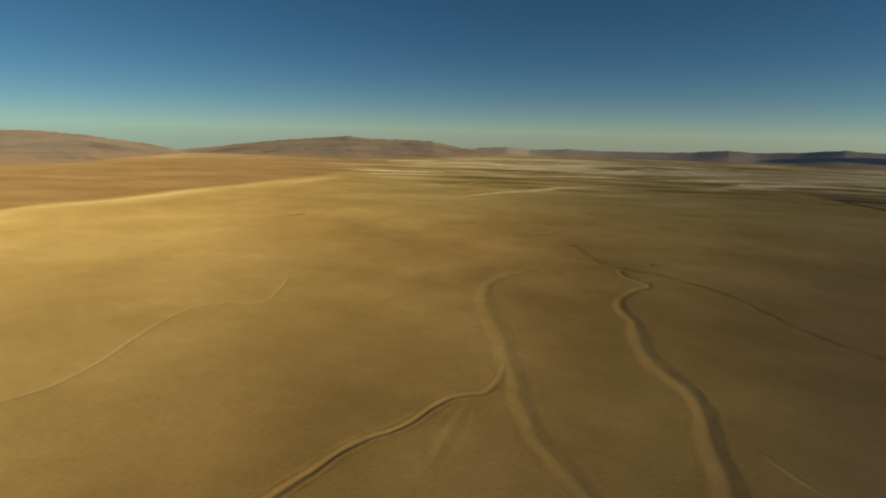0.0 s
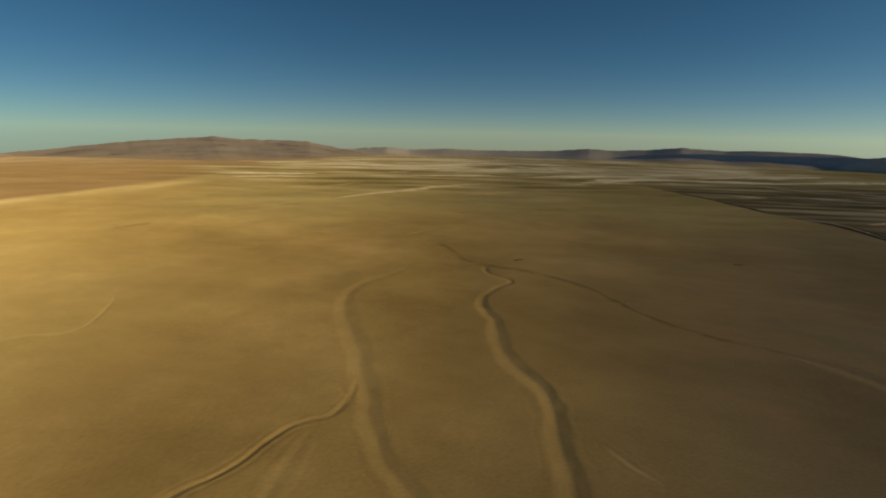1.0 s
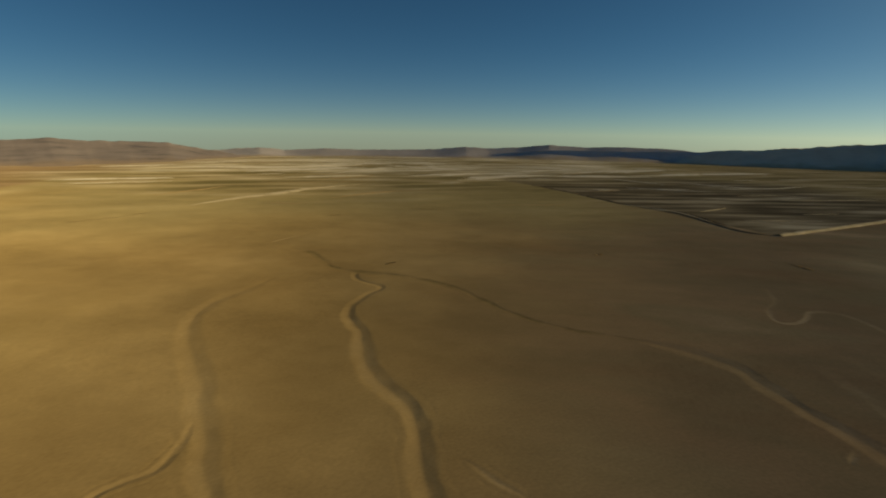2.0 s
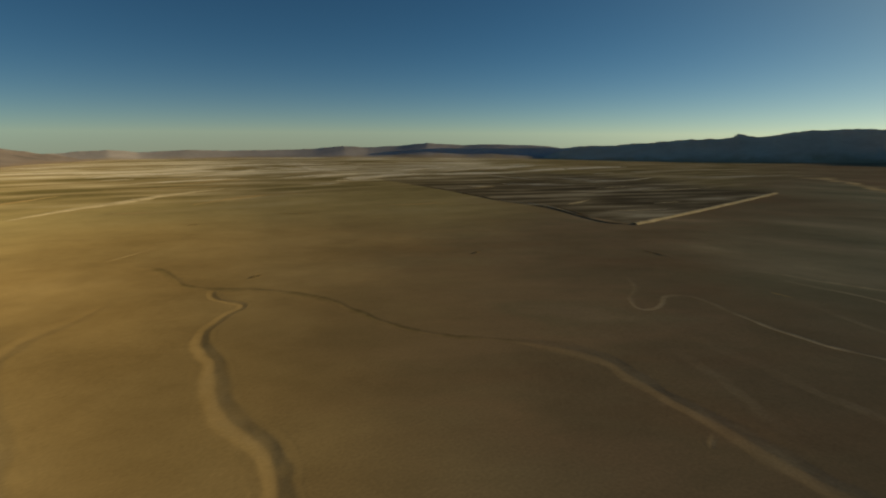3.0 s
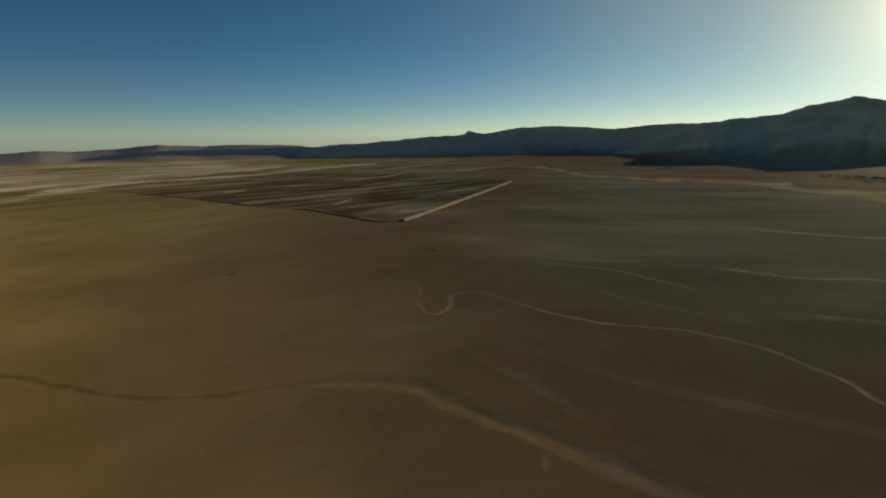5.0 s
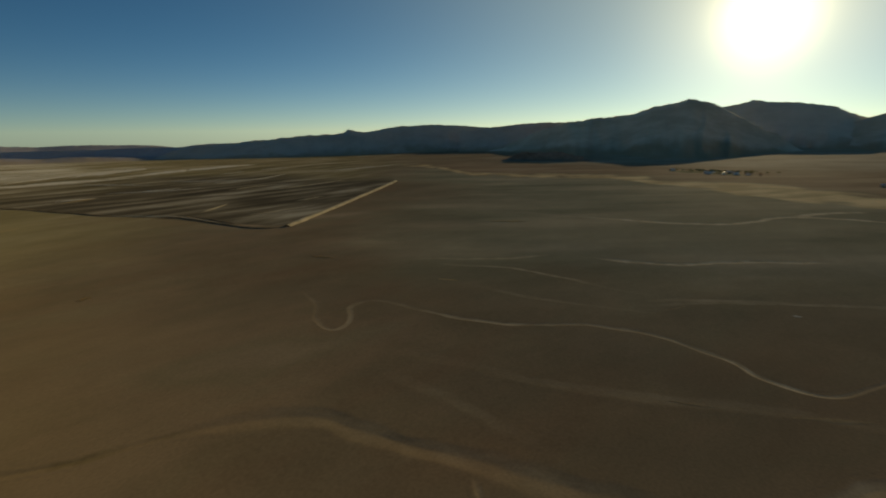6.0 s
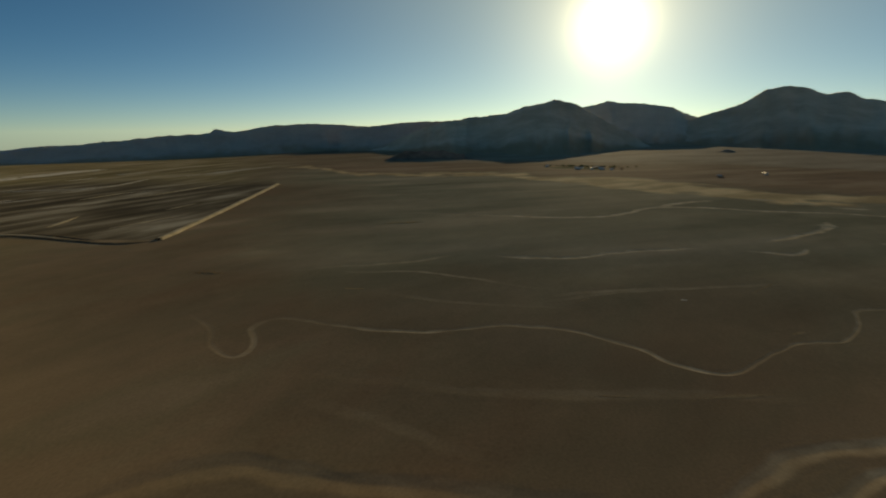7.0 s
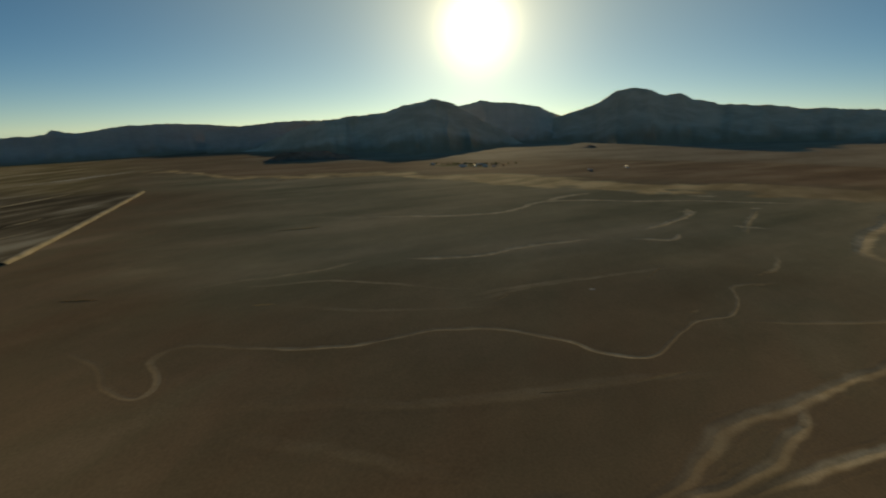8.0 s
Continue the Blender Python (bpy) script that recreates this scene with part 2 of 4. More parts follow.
def hashed(ix, iy, seed):
    n = (ix * 374761393 + iy * 668265263 + seed * 982451653) & 0x7FFFFFFF
    n = ((n ^ (n >> 13)) * 1274126177) & 0x7FFFFFFF
    return ((n ^ (n >> 16)) & 0xFFFF) / 65535.0


def value_noise(x, y, size, seed=0):
    """Smooth noise from -1 to 1 with waves of that size."""
    x, y = np.asarray(x, float) / size, np.asarray(y, float) / size
    ix, iy = np.floor(x).astype(np.int64), np.floor(y).astype(np.int64)
    u, v = x - ix, y - iy
    u, v = u * u * u * (u * (u * 6 - 15) + 10), v * v * v * (v * (v * 6 - 15) + 10)
    a, b = hashed(ix, iy, seed), hashed(ix + 1, iy, seed)
    c, d = hashed(ix, iy + 1, seed), hashed(ix + 1, iy + 1, seed)
    return 2 * ((a * (1 - u) + b * u) * (1 - v) + (c * (1 - u) + d * u) * v) - 1


def fractal(x, y, size, octaves=4, seed=0):
    total, gain = 0.0, 1.0
    for k in range(octaves):
        total = total + gain * value_noise(x, y, size / 2 ** k, seed + k)
        gain *= 0.5
    return total


def step(a, b, x):
    s = np.clip((x - a) / (b - a), 0, 1)
    return s * s * (3 - 2 * s)


def polar(x, y):
    dx, dy = np.asarray(x, float) - CX, np.asarray(y, float) - CY
    return np.hypot(dx, dy), np.degrees(np.arctan2(dx, dy))


def lie(x, y):
    """The plain's height: gentle swells, and the far basin that sinks towards the north."""
    r, az = polar(x, y)
    north = step(-95, -60, az) * (1 - step(58, 100, az))
    far = np.maximum(0, r - 15 * H)
    near = 1 - step(420, 900, r)
    swell = 0.9 * (1 - 0.7 * step(900, 1600, r)) * value_noise(x, y, 160, 3) + 0.30 * near * value_noise(x, y, 55, 5) + 0.05 * near * value_noise(x, y, 23, 9)
    return swell - 0.036 * north * (far - 200 * (1 - np.exp(-far / 200)))


def course(points, gap=2.5):
    """A smooth line through a few plan points, sampled evenly."""
    p = np.array([points[0], *points, points[-1]], float)
    p[0], p[-1] = 2 * p[1] - p[2], 2 * p[-2] - p[-3]
    out = []
    for k in range(1, len(p) - 2):
        n = max(2, int(np.hypot(*(p[k + 1] - p[k])) / gap))
        for s in np.arange(n) / n:
            out.append(0.5 * (2 * p[k] + (p[k + 1] - p[k - 1]) * s + (2 * p[k - 1] - 5 * p[k] + 4 * p[k + 1] - p[k + 2]) * s * s
                              + (3 * p[k] - p[k - 1] - 3 * p[k + 1] + p[k + 2]) * s ** 3))
    out.append(p[-2])
    return np.array(out)


# ---- meshes ----
def mesh_from(name, verts, faces, material, smooth=True):
    me = bpy.data.meshes.new(name)
    verts, faces = np.asarray(verts, np.float32), np.asarray(faces, np.int32)
    me.vertices.add(len(verts))
    me.vertices.foreach_set("co", verts.ravel())
    me.loops.add(faces.size)
    me.loops.foreach_set("vertex_index", faces.ravel())
    me.polygons.add(len(faces))
    me.polygons.foreach_set("loop_start", np.arange(len(faces), dtype=np.int32) * faces.shape[1])
    me.update(calc_edges=True)
    me.validate()
    me.polygons.foreach_set("use_smooth", np.full(len(me.polygons), smooth))
    me.materials.append(material)
    return me


def grid_faces(rows, cols):
    k = np.arange(rows * cols).reshape(rows, cols)
    return np.stack([k[:-1, :-1], k[:-1, 1:], k[1:, 1:], k[1:, :-1]], -1).reshape(-1, 4)


def part(name, bm, material, parent, label=""):
    me = bpy.data.meshes.new(name)
    bm.to_mesh(me)
    bm.free()
    me.materials.append(material)
    ob = new(name, me)
    ob.parent = parent
    return tagged(ob, label)


# ---- dry washes: their courses, half width, depth, pale sand and dark tint ----
WASHES = [
    ("dry_wash", [(-215, 130), (-190, 168), (-170, 189), (-163, 204), (-160, 225), (-160, 245), (-161, 262), (-159, 282), (-152, 298), (-138, 306), (-121, 307), (-113, 315), (-112, 330), (-113, 348), (-117, 372), (-119, 400)], 2.2, 0.09, 0.12, 0.0,
     "shallow sand wash winding over the pale plain"),
    ("dry_wash", [(92, 432), (76, 405), (50, 381), (35, 358), (29, 330), (29, 300), (31, 275), (33, 250), (33, 228), (34, 206), (34, 188), (36, 166), (41, 150), (49, 130), (60, 105), (72, 80)], 6.2, 0.2, 0.08, 0.0,
     "broad shallow wash with a soft shaded bank"),
    ("gully", [(-80, 92), (-48, 136), (-28, 160), (-12, 174), (2, 192), (9, 195), (18, 197), (23, 203), (27, 213), (31, 226), (33, 238), (35, 256)], 1.8, 0.2, 0.1, 0.0,
     "steep-banked narrow gully with a sharp elbow"),
    ("dry_wash", [(76, 84), (80, 100), (87, 120), (93, 138), (98, 156), (104, 176), (110, 196), (108, 213), (105, 234), (107, 254), (112, 274), (116, 290), (117, 304), (119, 318), (127, 337), (140, 351), (150, 358)], 5.4, 0.35, 0.1, 0.0,
     "deep winding sand wash with a shaded bank"),
    ("dry_wash", [(117, 300), (119, 318), (127, 337), (140, 351), (151, 359), (154, 368), (149, 378), (145, 386), (145, 398), (149, 408), (160, 404), (176, 388), (190, 368)], 3.3, 0.24, 0.05, 0.0,
     "narrow kinked head of a deep wash"),
    ("dry_wash", [(107, 535), (129, 495), (133, 459), (137, 432), (153, 409), (175, 388), (191, 366), (203, 338), (207, 310), (210, 282), (217, 260), (229, 238), (244, 221), (258, 206), (268, 190)], 3.6, 0.11, 0.0, 0.55,
     "long narrow wash with a dark bed"),
    ("dry_wash", [(240, 226), (256, 206), (265, 190), (269, 172), (266, 156), (261, 140), (257, 124), (254, 108), (250, 92), (246, 76), (242, 60), (238, 44), (236, 30)], 6.2, 0.36, 0.3, 0.0, "broad sand wash sweeping round in an arc"),
    ("dry_wash", [(296, -190), (282, -150), (276, -118), (274, -100), (270, -78), (265, -58), (264, -45), (263, -32), (259, -15), (252, 0), (246, 11), (241, 22), (238, 36), (237, 52)], 3.7, 0.24, 1.15, 0.0, "broad tan wash between crumbling banks"),
    ("dry_wash", [(265, -64), (259, -53), (252, -43), (246, -29), (241, -18), (237, -5), (235, 6), (236, 18), (238, 32)], 2.6, 0.2, (0.9, 1.2, 1.1, 0.9, 0.5), 0.0, "second arm of a braided tan wash"),
    ("dry_wash", [(229, 12), (231, -8), (232, -25), (233, -40), (235, -60), (240, -84), (246, -110)], 2.6, 0.16, 0.95, 0.0, "tan side channel of a broad wash"),
    ("dry_wash", [(424, 268), (413, 244), (394, 228), (371, 217), (358, 208), (354, 199), (362, 194), (377, 197), (390, 201), (402, 196), (404, 183), (393, 160), (386, 140), (381, 120), (379, 98)], 1.8, 0.06, (0.05, 0.2, 0.38, 0.3, 0.25, 0.3), 0.0,
     "narrow faint wash bent into a tight loop"),
    ("dry_wash", [(404, 183), (393, 160), (382, 128), (379, 98), (383, 66), (381, 46), (376, 29), (361, 11), (342, -3), (327, -11), (319, -24), (322, -39), (331, -54), (341, -68), (349, -81), (351, -95), (351, -110),
                  (359, -125), (379, -143), (391, -153), (394, -167), (390, -186), (384, -210)], 1.8, 0.13, (0.2, 0.55, 0.95, 0.9, 0.6, 0.42, 0.3, 0.2), 0.0,
     "narrow wash meandering in long waves"),
    ("wash_thread", [(400, -178), (407, -190), (414, -214), (437, -245), (452, -262)], 2.0, 0.1, 0.4, 0.0, "faint hooked end of a narrow wash"),
    ("wash_thread", [(511, 225), (512, 196), (518, 176), (523, 138), (532, 106), (556, 66)], 2.8, 0.09, (0.0, 0.15, 0.4, 0.5, 0.4), 0.0, "thin sand wash crossing grey scrub plain"),
    ("wash_thread", [(549, 58), (534, 16), (531, -24), (546, -68), (551, -110), (556, -162)], 3.2, 0.26, (0.7, 1.6, 1.7, 1.5, 1.3, 0.7), 0.0, "pale thin wash curving over grey plain"),
    ("wash_thread", [(542, -174), (533, -198), (525, -214), (534, -232), (548, -246)], 3.0, 0.24, (0.9, 1.4, 1.2, 0.7), 0.0, "short pale wash on grey plain"),
    ("wash_thread", [(790, 130), (768, 76), (750, 8), (726, -58), (722, -118), (744, -159), (786, -214), (778, -285), (742, -342), (723, -414), (689, -470), (640, -540)], 5.4, 0.3, (0.2, 0.5, 1.3, 1.7, 1.6, 1.5, 1.5, 1.3, 0.9), 0.0,
     "long pale wash below the tan rise"),
    ("wash_branch", [(770, -190), (790, -222), (827, -274), (850, -345)], 6, 0.3, 1.3, 0.0, "pale wash branch climbing the tan rise"),
    ("wash_thread", [(676, -364), (640, -340), (613, -308), (595, -270), (571, -225), (558, -216)], 4.6, 0.4, (1.7, 1.4, 1.1, 1.3, 1.2), 0.0, "hooked pale wash on grey plain"),
    ("wash_thread", [(640, -445), (590, -385), (552, -334), (507, -291)], 4.0, 0.35, 0.7, 0.0, "short pale wash with broken banks"),
    ("dry_wash", [(560, -560), (512, -483), (480, -410), (452, -362), (432, -334), (402, -318), (370, -320)], 8, 0.8, 0.9, 0.0, "wide tan eroded wash bend"),
    ("wash_thread", [(508, 190), (500, 150), (499, 112), (478, 68), (464, 48), (447, 20), (440, 0)], 2.4, 0.05, 0.4, 0.0, "faint sand streak of an old channel"),
    ("wash_thread", [(340, 190), (336, 165), (330, 140), (320, 109), (312, 84), (307, 50), (303, 0), (297, -34), (292, -70)], 4.0, 0.025, 0.17, 0.0, "faint sand streak of an old channel"),
    ("wash_thread", [(318, 172), (302, 139), (287, 116), (273, 97), (260, 77)], 3.4, 0.012, 0.12, 0.0, "faint sand streak of an old channel"),
    ("wash_thread", [(428, 40), (436, 6), (441, -30), (444, -64), (444, -100)], 2.6, 0.04, 0.35, 0.0, "faint sand streak of an old channel"),
    ("wash_thread", [(344, -100), (330, -140), (316, -185), (306, -230)], 2.4, 0.1, 0.3, 0.0, "faint sand streak of an old channel"),
    ("wash_thread", [(452, 150), (446, 127), (429, 94), (417, 54), (407, 5)], 2.6, 0.05, 0.2, 0.0, "faint sand streak of an old channel"),
    ("wash_thread", [(418, 50), (424, 19), (438, -35), (445, -122), (440, -170)], 2.4, 0.05, 0.3, 0.0, "faint sand streak of an old channel"),
    ("gully", [(108, 163), (114, 160), (118, 152), (121, 140), (124, 130)], 1.8, 0.09, 0.2, 0.0, "small side gully running off a deep wash"),
    ("gully", [(13, 193), (9, 181), (2, 164), (-6, 144)], 3.0, 0.06, 0.05, 0.0, "shallow fan of an old side channel"),
    ("gully", [(252, 108), (244, 106), (236, 104), (228, 101)], 2.2, 0.2, 0.6, 0.0, "short gully cutting into a wash bank"),
    ("gully", [(264, -50), (258, -47), (253, -50), (250, -56)], 2.2, 0.14, 0.9, 0.0, "crumbled gully between two arms of a wash"),
]


def channel(pts, gap):
    """A wash's middle line, with the small bends that water cuts."""
    line = course(pts, gap)
    bend = np.stack([value_noise(line[:, 0], line[:, 1], 15, 31), value_noise(line[:, 0], line[:, 1], 15, 32)], 1)
    return line + 1.3 * bend


def breadth(line, w):
    """How far along each point of a wash lies, how near its ends, and its half width there."""
    along = np.cumsum(np.r_[0, np.hypot(*np.diff(line, axis=0).T)])
    taper = float(np.clip(0.22 * along[-1], 20, 60))
    ends = np.minimum(step(0, taper, along), step(0, taper, along[-1] - along))
    wide = w * (0.35 + 0.65 * ends) * (1 + 0.30 * value_noise(along, 0 * along, 37, 4) + 0.16 * value_noise(along, 0 * along, 11, 5))
    return along, ends, wide


LINES = []
for _, pts, w, deep, _, _, _ in WASHES:
    line = channel(pts, 1.8)
    LINES.append((line, *breadth(line, w), line.min(0) - 3.2 * w - 3, line.max(0) + 3.2 * w + 3))


def nearest(k, x, y, todo):
    """For wash k and chosen points: the index of the nearest point of its line, and the signed distance from it."""
    line = LINES[k][0]
    at, far = np.zeros(len(todo), int), np.zeros(len(todo))
    for part_of in np.array_split(np.arange(len(todo)), max(1, len(todo) // 6000)):
        if len(part_of):
            p = todo[part_of]
            at[part_of] = ((x[p, None] - line[None, :, 0]) ** 2 + (y[p, None] - line[None, :, 1]) ** 2).argmin(1)
    ahead, behind = np.minimum(at + 1, len(line) - 1), np.maximum(at - 1, 0)
    way = line[ahead] - line[behind]
    way /= np.linalg.norm(way, axis=1)[:, None] + 1e-9
    dx, dy = x[todo] - line[at, 0], y[todo] - line[at, 1]
    far = np.hypot(dx, dy) * np.where(dx * way[:, 1] - dy * way[:, 0] < 0, -1, 1)
    return at, far


def inside(k, x, y):
    lo, hi = LINES[k][4], LINES[k][5]
    return np.nonzero((x > lo[0]) & (x < hi[0]) & (y > lo[1]) & (y < hi[1]))[0]


def carve(x, y):
    """How deep the washes cut the plain's sheet (the beds and banks lie in these cuts)."""
    cut = np.zeros_like(x)
    for k, row in enumerate(WASHES):
        todo = inside(k, x, y)
        if len(todo):
            _, _, ends, wide, _, _ = LINES[k]
            at, far = nearest(k, x, y, todo)
            cut[todo] = np.maximum(cut[todo], (row[3] + 0.14) * ends[at] * (1 - step(0.85 * wide[at], 1.4 * wide[at] + 0.3, np.abs(far))))
    return cut


def wash_field(x, y):
    """How deep all the washes together lie at these points, and how much pale sand and dark tint covers their beds."""
    cut, sand, growth = np.zeros_like(x), np.zeros_like(x), np.zeros_like(x)
    for k, (_, pts, w, deep, pale, brush, _) in enumerate(WASHES):
        todo = inside(k, x, y)
        if not len(todo):
            continue
        _, along, ends, wide, _, _ = LINES[k]
        at, far = nearest(k, x, y, todo)
        px, py, run, hand = x[todo], y[todo], along[at], 40.0 * np.sign(far)
        q = np.abs(far) / (wide[at] * (1 + 0.16 * value_noise(run, hand, 17, 6) + 0.09 * value_noise(run, hand, 6, 7)))
        ledge = 0.5 + 0.4 * value_noise(run, hand, 26, 8)
        lip = 1.05 + 0.18 * value_noise(run, hand, 13, 9)
        vee = 0.75 * np.clip(1 - (q - 0.06) / 0.95, 0, 1) + 0.25 * (1 - step(0.04, 0.95, q))
        here = (1 - 0.3 * ledge) * vee + 0.3 * ledge * (1 - step(lip - 0.55, lip + 0.3, q)) + 0.12 * value_noise(px, py, 4, 12) * (1 - step(0.8, 1.3, q))
        cut[todo] = np.maximum(cut[todo], deep * here * (0.1 + 0.9 * ends[at]))
        length = along[-1]
        levels = np.atleast_1d(pale)
        grown = (0.1 + 0.9 * step(0.15 * min(380, 0.45 * length), min(380, 0.45 * length), along)) * (0.25 + 0.75 * step(0, min(380, 0.45 * length), length - along))
        fade = step(0.0, 0.8, ends) * (grown * pale if len(levels) == 1 else np.interp(along / length, np.linspace(0, 1, len(levels)), levels))
        fade = fade * np.clip(0.9 + 0.7 * fractal(along, 0 * along, 55, 4, len(pts)), 0.45, 1.15)
        across = 1 - step(0.4, 1.3, q + 0.2 * value_noise(px, py, 5, 13))
        sand[todo] = np.maximum(sand[todo], fade[at] * across)
        growth[todo] = np.maximum(growth[todo], brush * step(0.1, 0.7, ends[at]) * across * np.clip(0.75 + 0.6 * fractal(px, py, 14, 3, 17), 0.1, 1))
    return cut, sand, growth


def axis(lo, hi, fine, reach, growth=1.055):
    mid = list(np.arange(lo, hi + 1e-6, fine))
    up, s, v = [], fine, hi
    while v < reach:
        s = min(s * growth, 90)
        v += s
        up.append(v)
    down, s, v = [], fine, lo
    while v > -reach:
        s = min(s * growth, 90)
        v -= s
        down.append(v)
    return np.array(down[::-1] + mid + up)


def near_line(x, y, a, b):
    """Signed distance from the line through a and b (positive on its right side)."""
    dx, dy = b[0] - a[0], b[1] - a[1]
    return ((x - a[0]) * dy - (y - a[1]) * dx) / math.hypot(dx, dy)


gx, gy = axis(-240, 870, 2.0, 5300), axis(-580, 560, 2.0, 5300)
X, Y = np.meshgrid(gx, gy)
x, y = X.ravel(), Y.ravel()
z = lie(x, y) - carve(x, y)
r, az = polar(x, y)
ground_mesh = mesh_from("ground", np.stack([x, y, z], 1), grid_faces(len(gy), len(gx)), GROUND)


def lay_soils(me, x, y):
    """The masks that tell which soil or haze tint lies where."""
    r, az = polar(x, y)
    wob = fractal(x, y, 260, 4, 21)
    small = fractal(x, y, 60, 3, 77)
    north = step(-75, -60, az) * (1 - step(60, 80, az))
    red = (1 - step(-30, 30, near_line(x, y, (-551, 621), (-345, 1085)) + 25 * wob)) * north
    # paler with bearing towards the west
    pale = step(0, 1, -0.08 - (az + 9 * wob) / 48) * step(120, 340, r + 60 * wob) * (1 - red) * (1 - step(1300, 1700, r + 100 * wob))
    edge = near_line(x, y, (-551, 621), (-345, 1085)) + 25 * wob
    rim = 0.8 * np.exp(-(np.maximum(edge - 15, 0) / 55) ** 2) * step(-20, 15, edge) * north * (1 - step(1050, 1350, r)) * step(420, 620, r)
    tan_from = np.interp(az, [72, 77, 82, 88, 98, 101, 107, 112, 115, 119, 123, 135, 150], [1750, 1600, 1240, 1230, 1200, 1110, 1030, 975, 945, 905, 875, 890, 900]) + 45 * wob + 28 * small
    tan_wide = np.interp(az, [72, 82, 92, 100, 110, 118, 124, 136, 150], [60, 60, 40, 120, 160, 160, 125, 130, 130])
    east = step(70, 78, az + 4 * wob)
    tan = east * (1 - 0.75 * step(126, 146, az + 6 * wob)) * step(-12, 14, r - tan_from) * (1 - step(-25, 35, r - tan_from - tan_wide - 35 * wob - 15 * small))
    # redder band beyond the tan rise, thinning farther out
    far_red = 0.95 * east * step(0, 110, r - tan_from - tan_wide + 30 * wob) * (1 - 0.85 * step(1450, 1850, r + 80 * wob))
    scrub = step(70, 88, az + 7 * wob) * (0.45 * step(220, 420, r + 40 * wob) + 0.55 * step(380, 540, r + 40 * wob + 25 * small)) * (1 - step(-12, 14, r - tan_from))
    # pale colour at the mountain foot brightens the shadow zone in place of haze
    fan = 0.85 * step(82, 92, az + 5 * wob) * step(1660, 1900, r + 170 * step(117, 130, az) + 90 * wob + 40 * small)
    # far northern plain lightened likewise
    fan = fan + 0.65 * (1 - step(-8, 12, az + 5 * wob)) * north * step(1500, 2300, r + 90 * wob)
    turn = radians(-28)
    u, v = (x - 1480) * math.cos(turn) + (y + 350) * math.sin(turn), -(x - 1480) * math.sin(turn) + (y + 350) * math.cos(turn)
    olive = 0.9 * (1 - step(0.55, 1.15, np.hypot(u / 48, v / 105) + 0.35 * small))
    # browner with bearing from north round to east
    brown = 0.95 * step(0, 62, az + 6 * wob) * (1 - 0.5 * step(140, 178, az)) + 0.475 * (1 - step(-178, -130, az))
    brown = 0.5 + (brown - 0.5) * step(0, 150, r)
    playa = step(-20, 2, az + 6 * wob) * (1 - step(50, 66, az + 5 * wob)) * (0.28 * step(560, 820, r + 70 * wob) + 0.72 * step(900, 1120, r + 70 * wob + 60 * small))
    wall = np.interp(y, [360, 470, 556, 650, 770, 900, 1045, 1300], [632, 643, 660, 668, 688, 704, 711, 760])
    south = np.interp(x, [632, 1165, 1400], [368, 390, 470])
    field = step(-2, 4, x - wall) * step(-2, 4, y - south) * (1 - 0.8 * step(700, 1250, y + 90 * wob)) * (1 - step(1120, 1330, x + 60 * wob))
    playa = np.maximum(playa, 0.75 * step(-2, 6, x - wall) * step(-2, 4, y - south) * step(900, 1100, r) * (1 - step(68, 76, az + 3 * wob)))
    # greener, duller tint from mid distance on, imitating haze over the plain
    straw = 0.7 * step(-26, -8, az + 5 * wob) * (1 - step(38, 60, az + 5 * wob)) * step(430, 760, r + 60 * wob) * (1 - red)
    salt = 0.9 * step(-12, 4, az + 4 * wob) * (1 - step(38, 52, az + 4 * wob)) * step(-0.25, 0.2, fractal(x, 2.5 * y, 420, 3, 141)) * step(1250, 1480, r + 120 * wob + 60 * small) * (1 - field)
    for mask, values in (("pale_west", pale), ("rim_sand", rim), ("red_earth", red), ("far_red_soil", far_red), ("brown_east", brown), ("haze_straw", straw), ("salt_flat", salt), ("scrub_soil", scrub * 0.85), ("tan_rise", tan), ("playa_soil", playa), ("field_soil", field), ("hazed_far_soil", fan), ("olive_scrub", olive)):
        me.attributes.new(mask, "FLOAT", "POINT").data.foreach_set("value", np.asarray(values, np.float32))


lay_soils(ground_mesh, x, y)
ground = tagged(new("ground", ground_mesh), "dry sandy desert plain with faint stains and ripples", "desert plain", kind="structure")


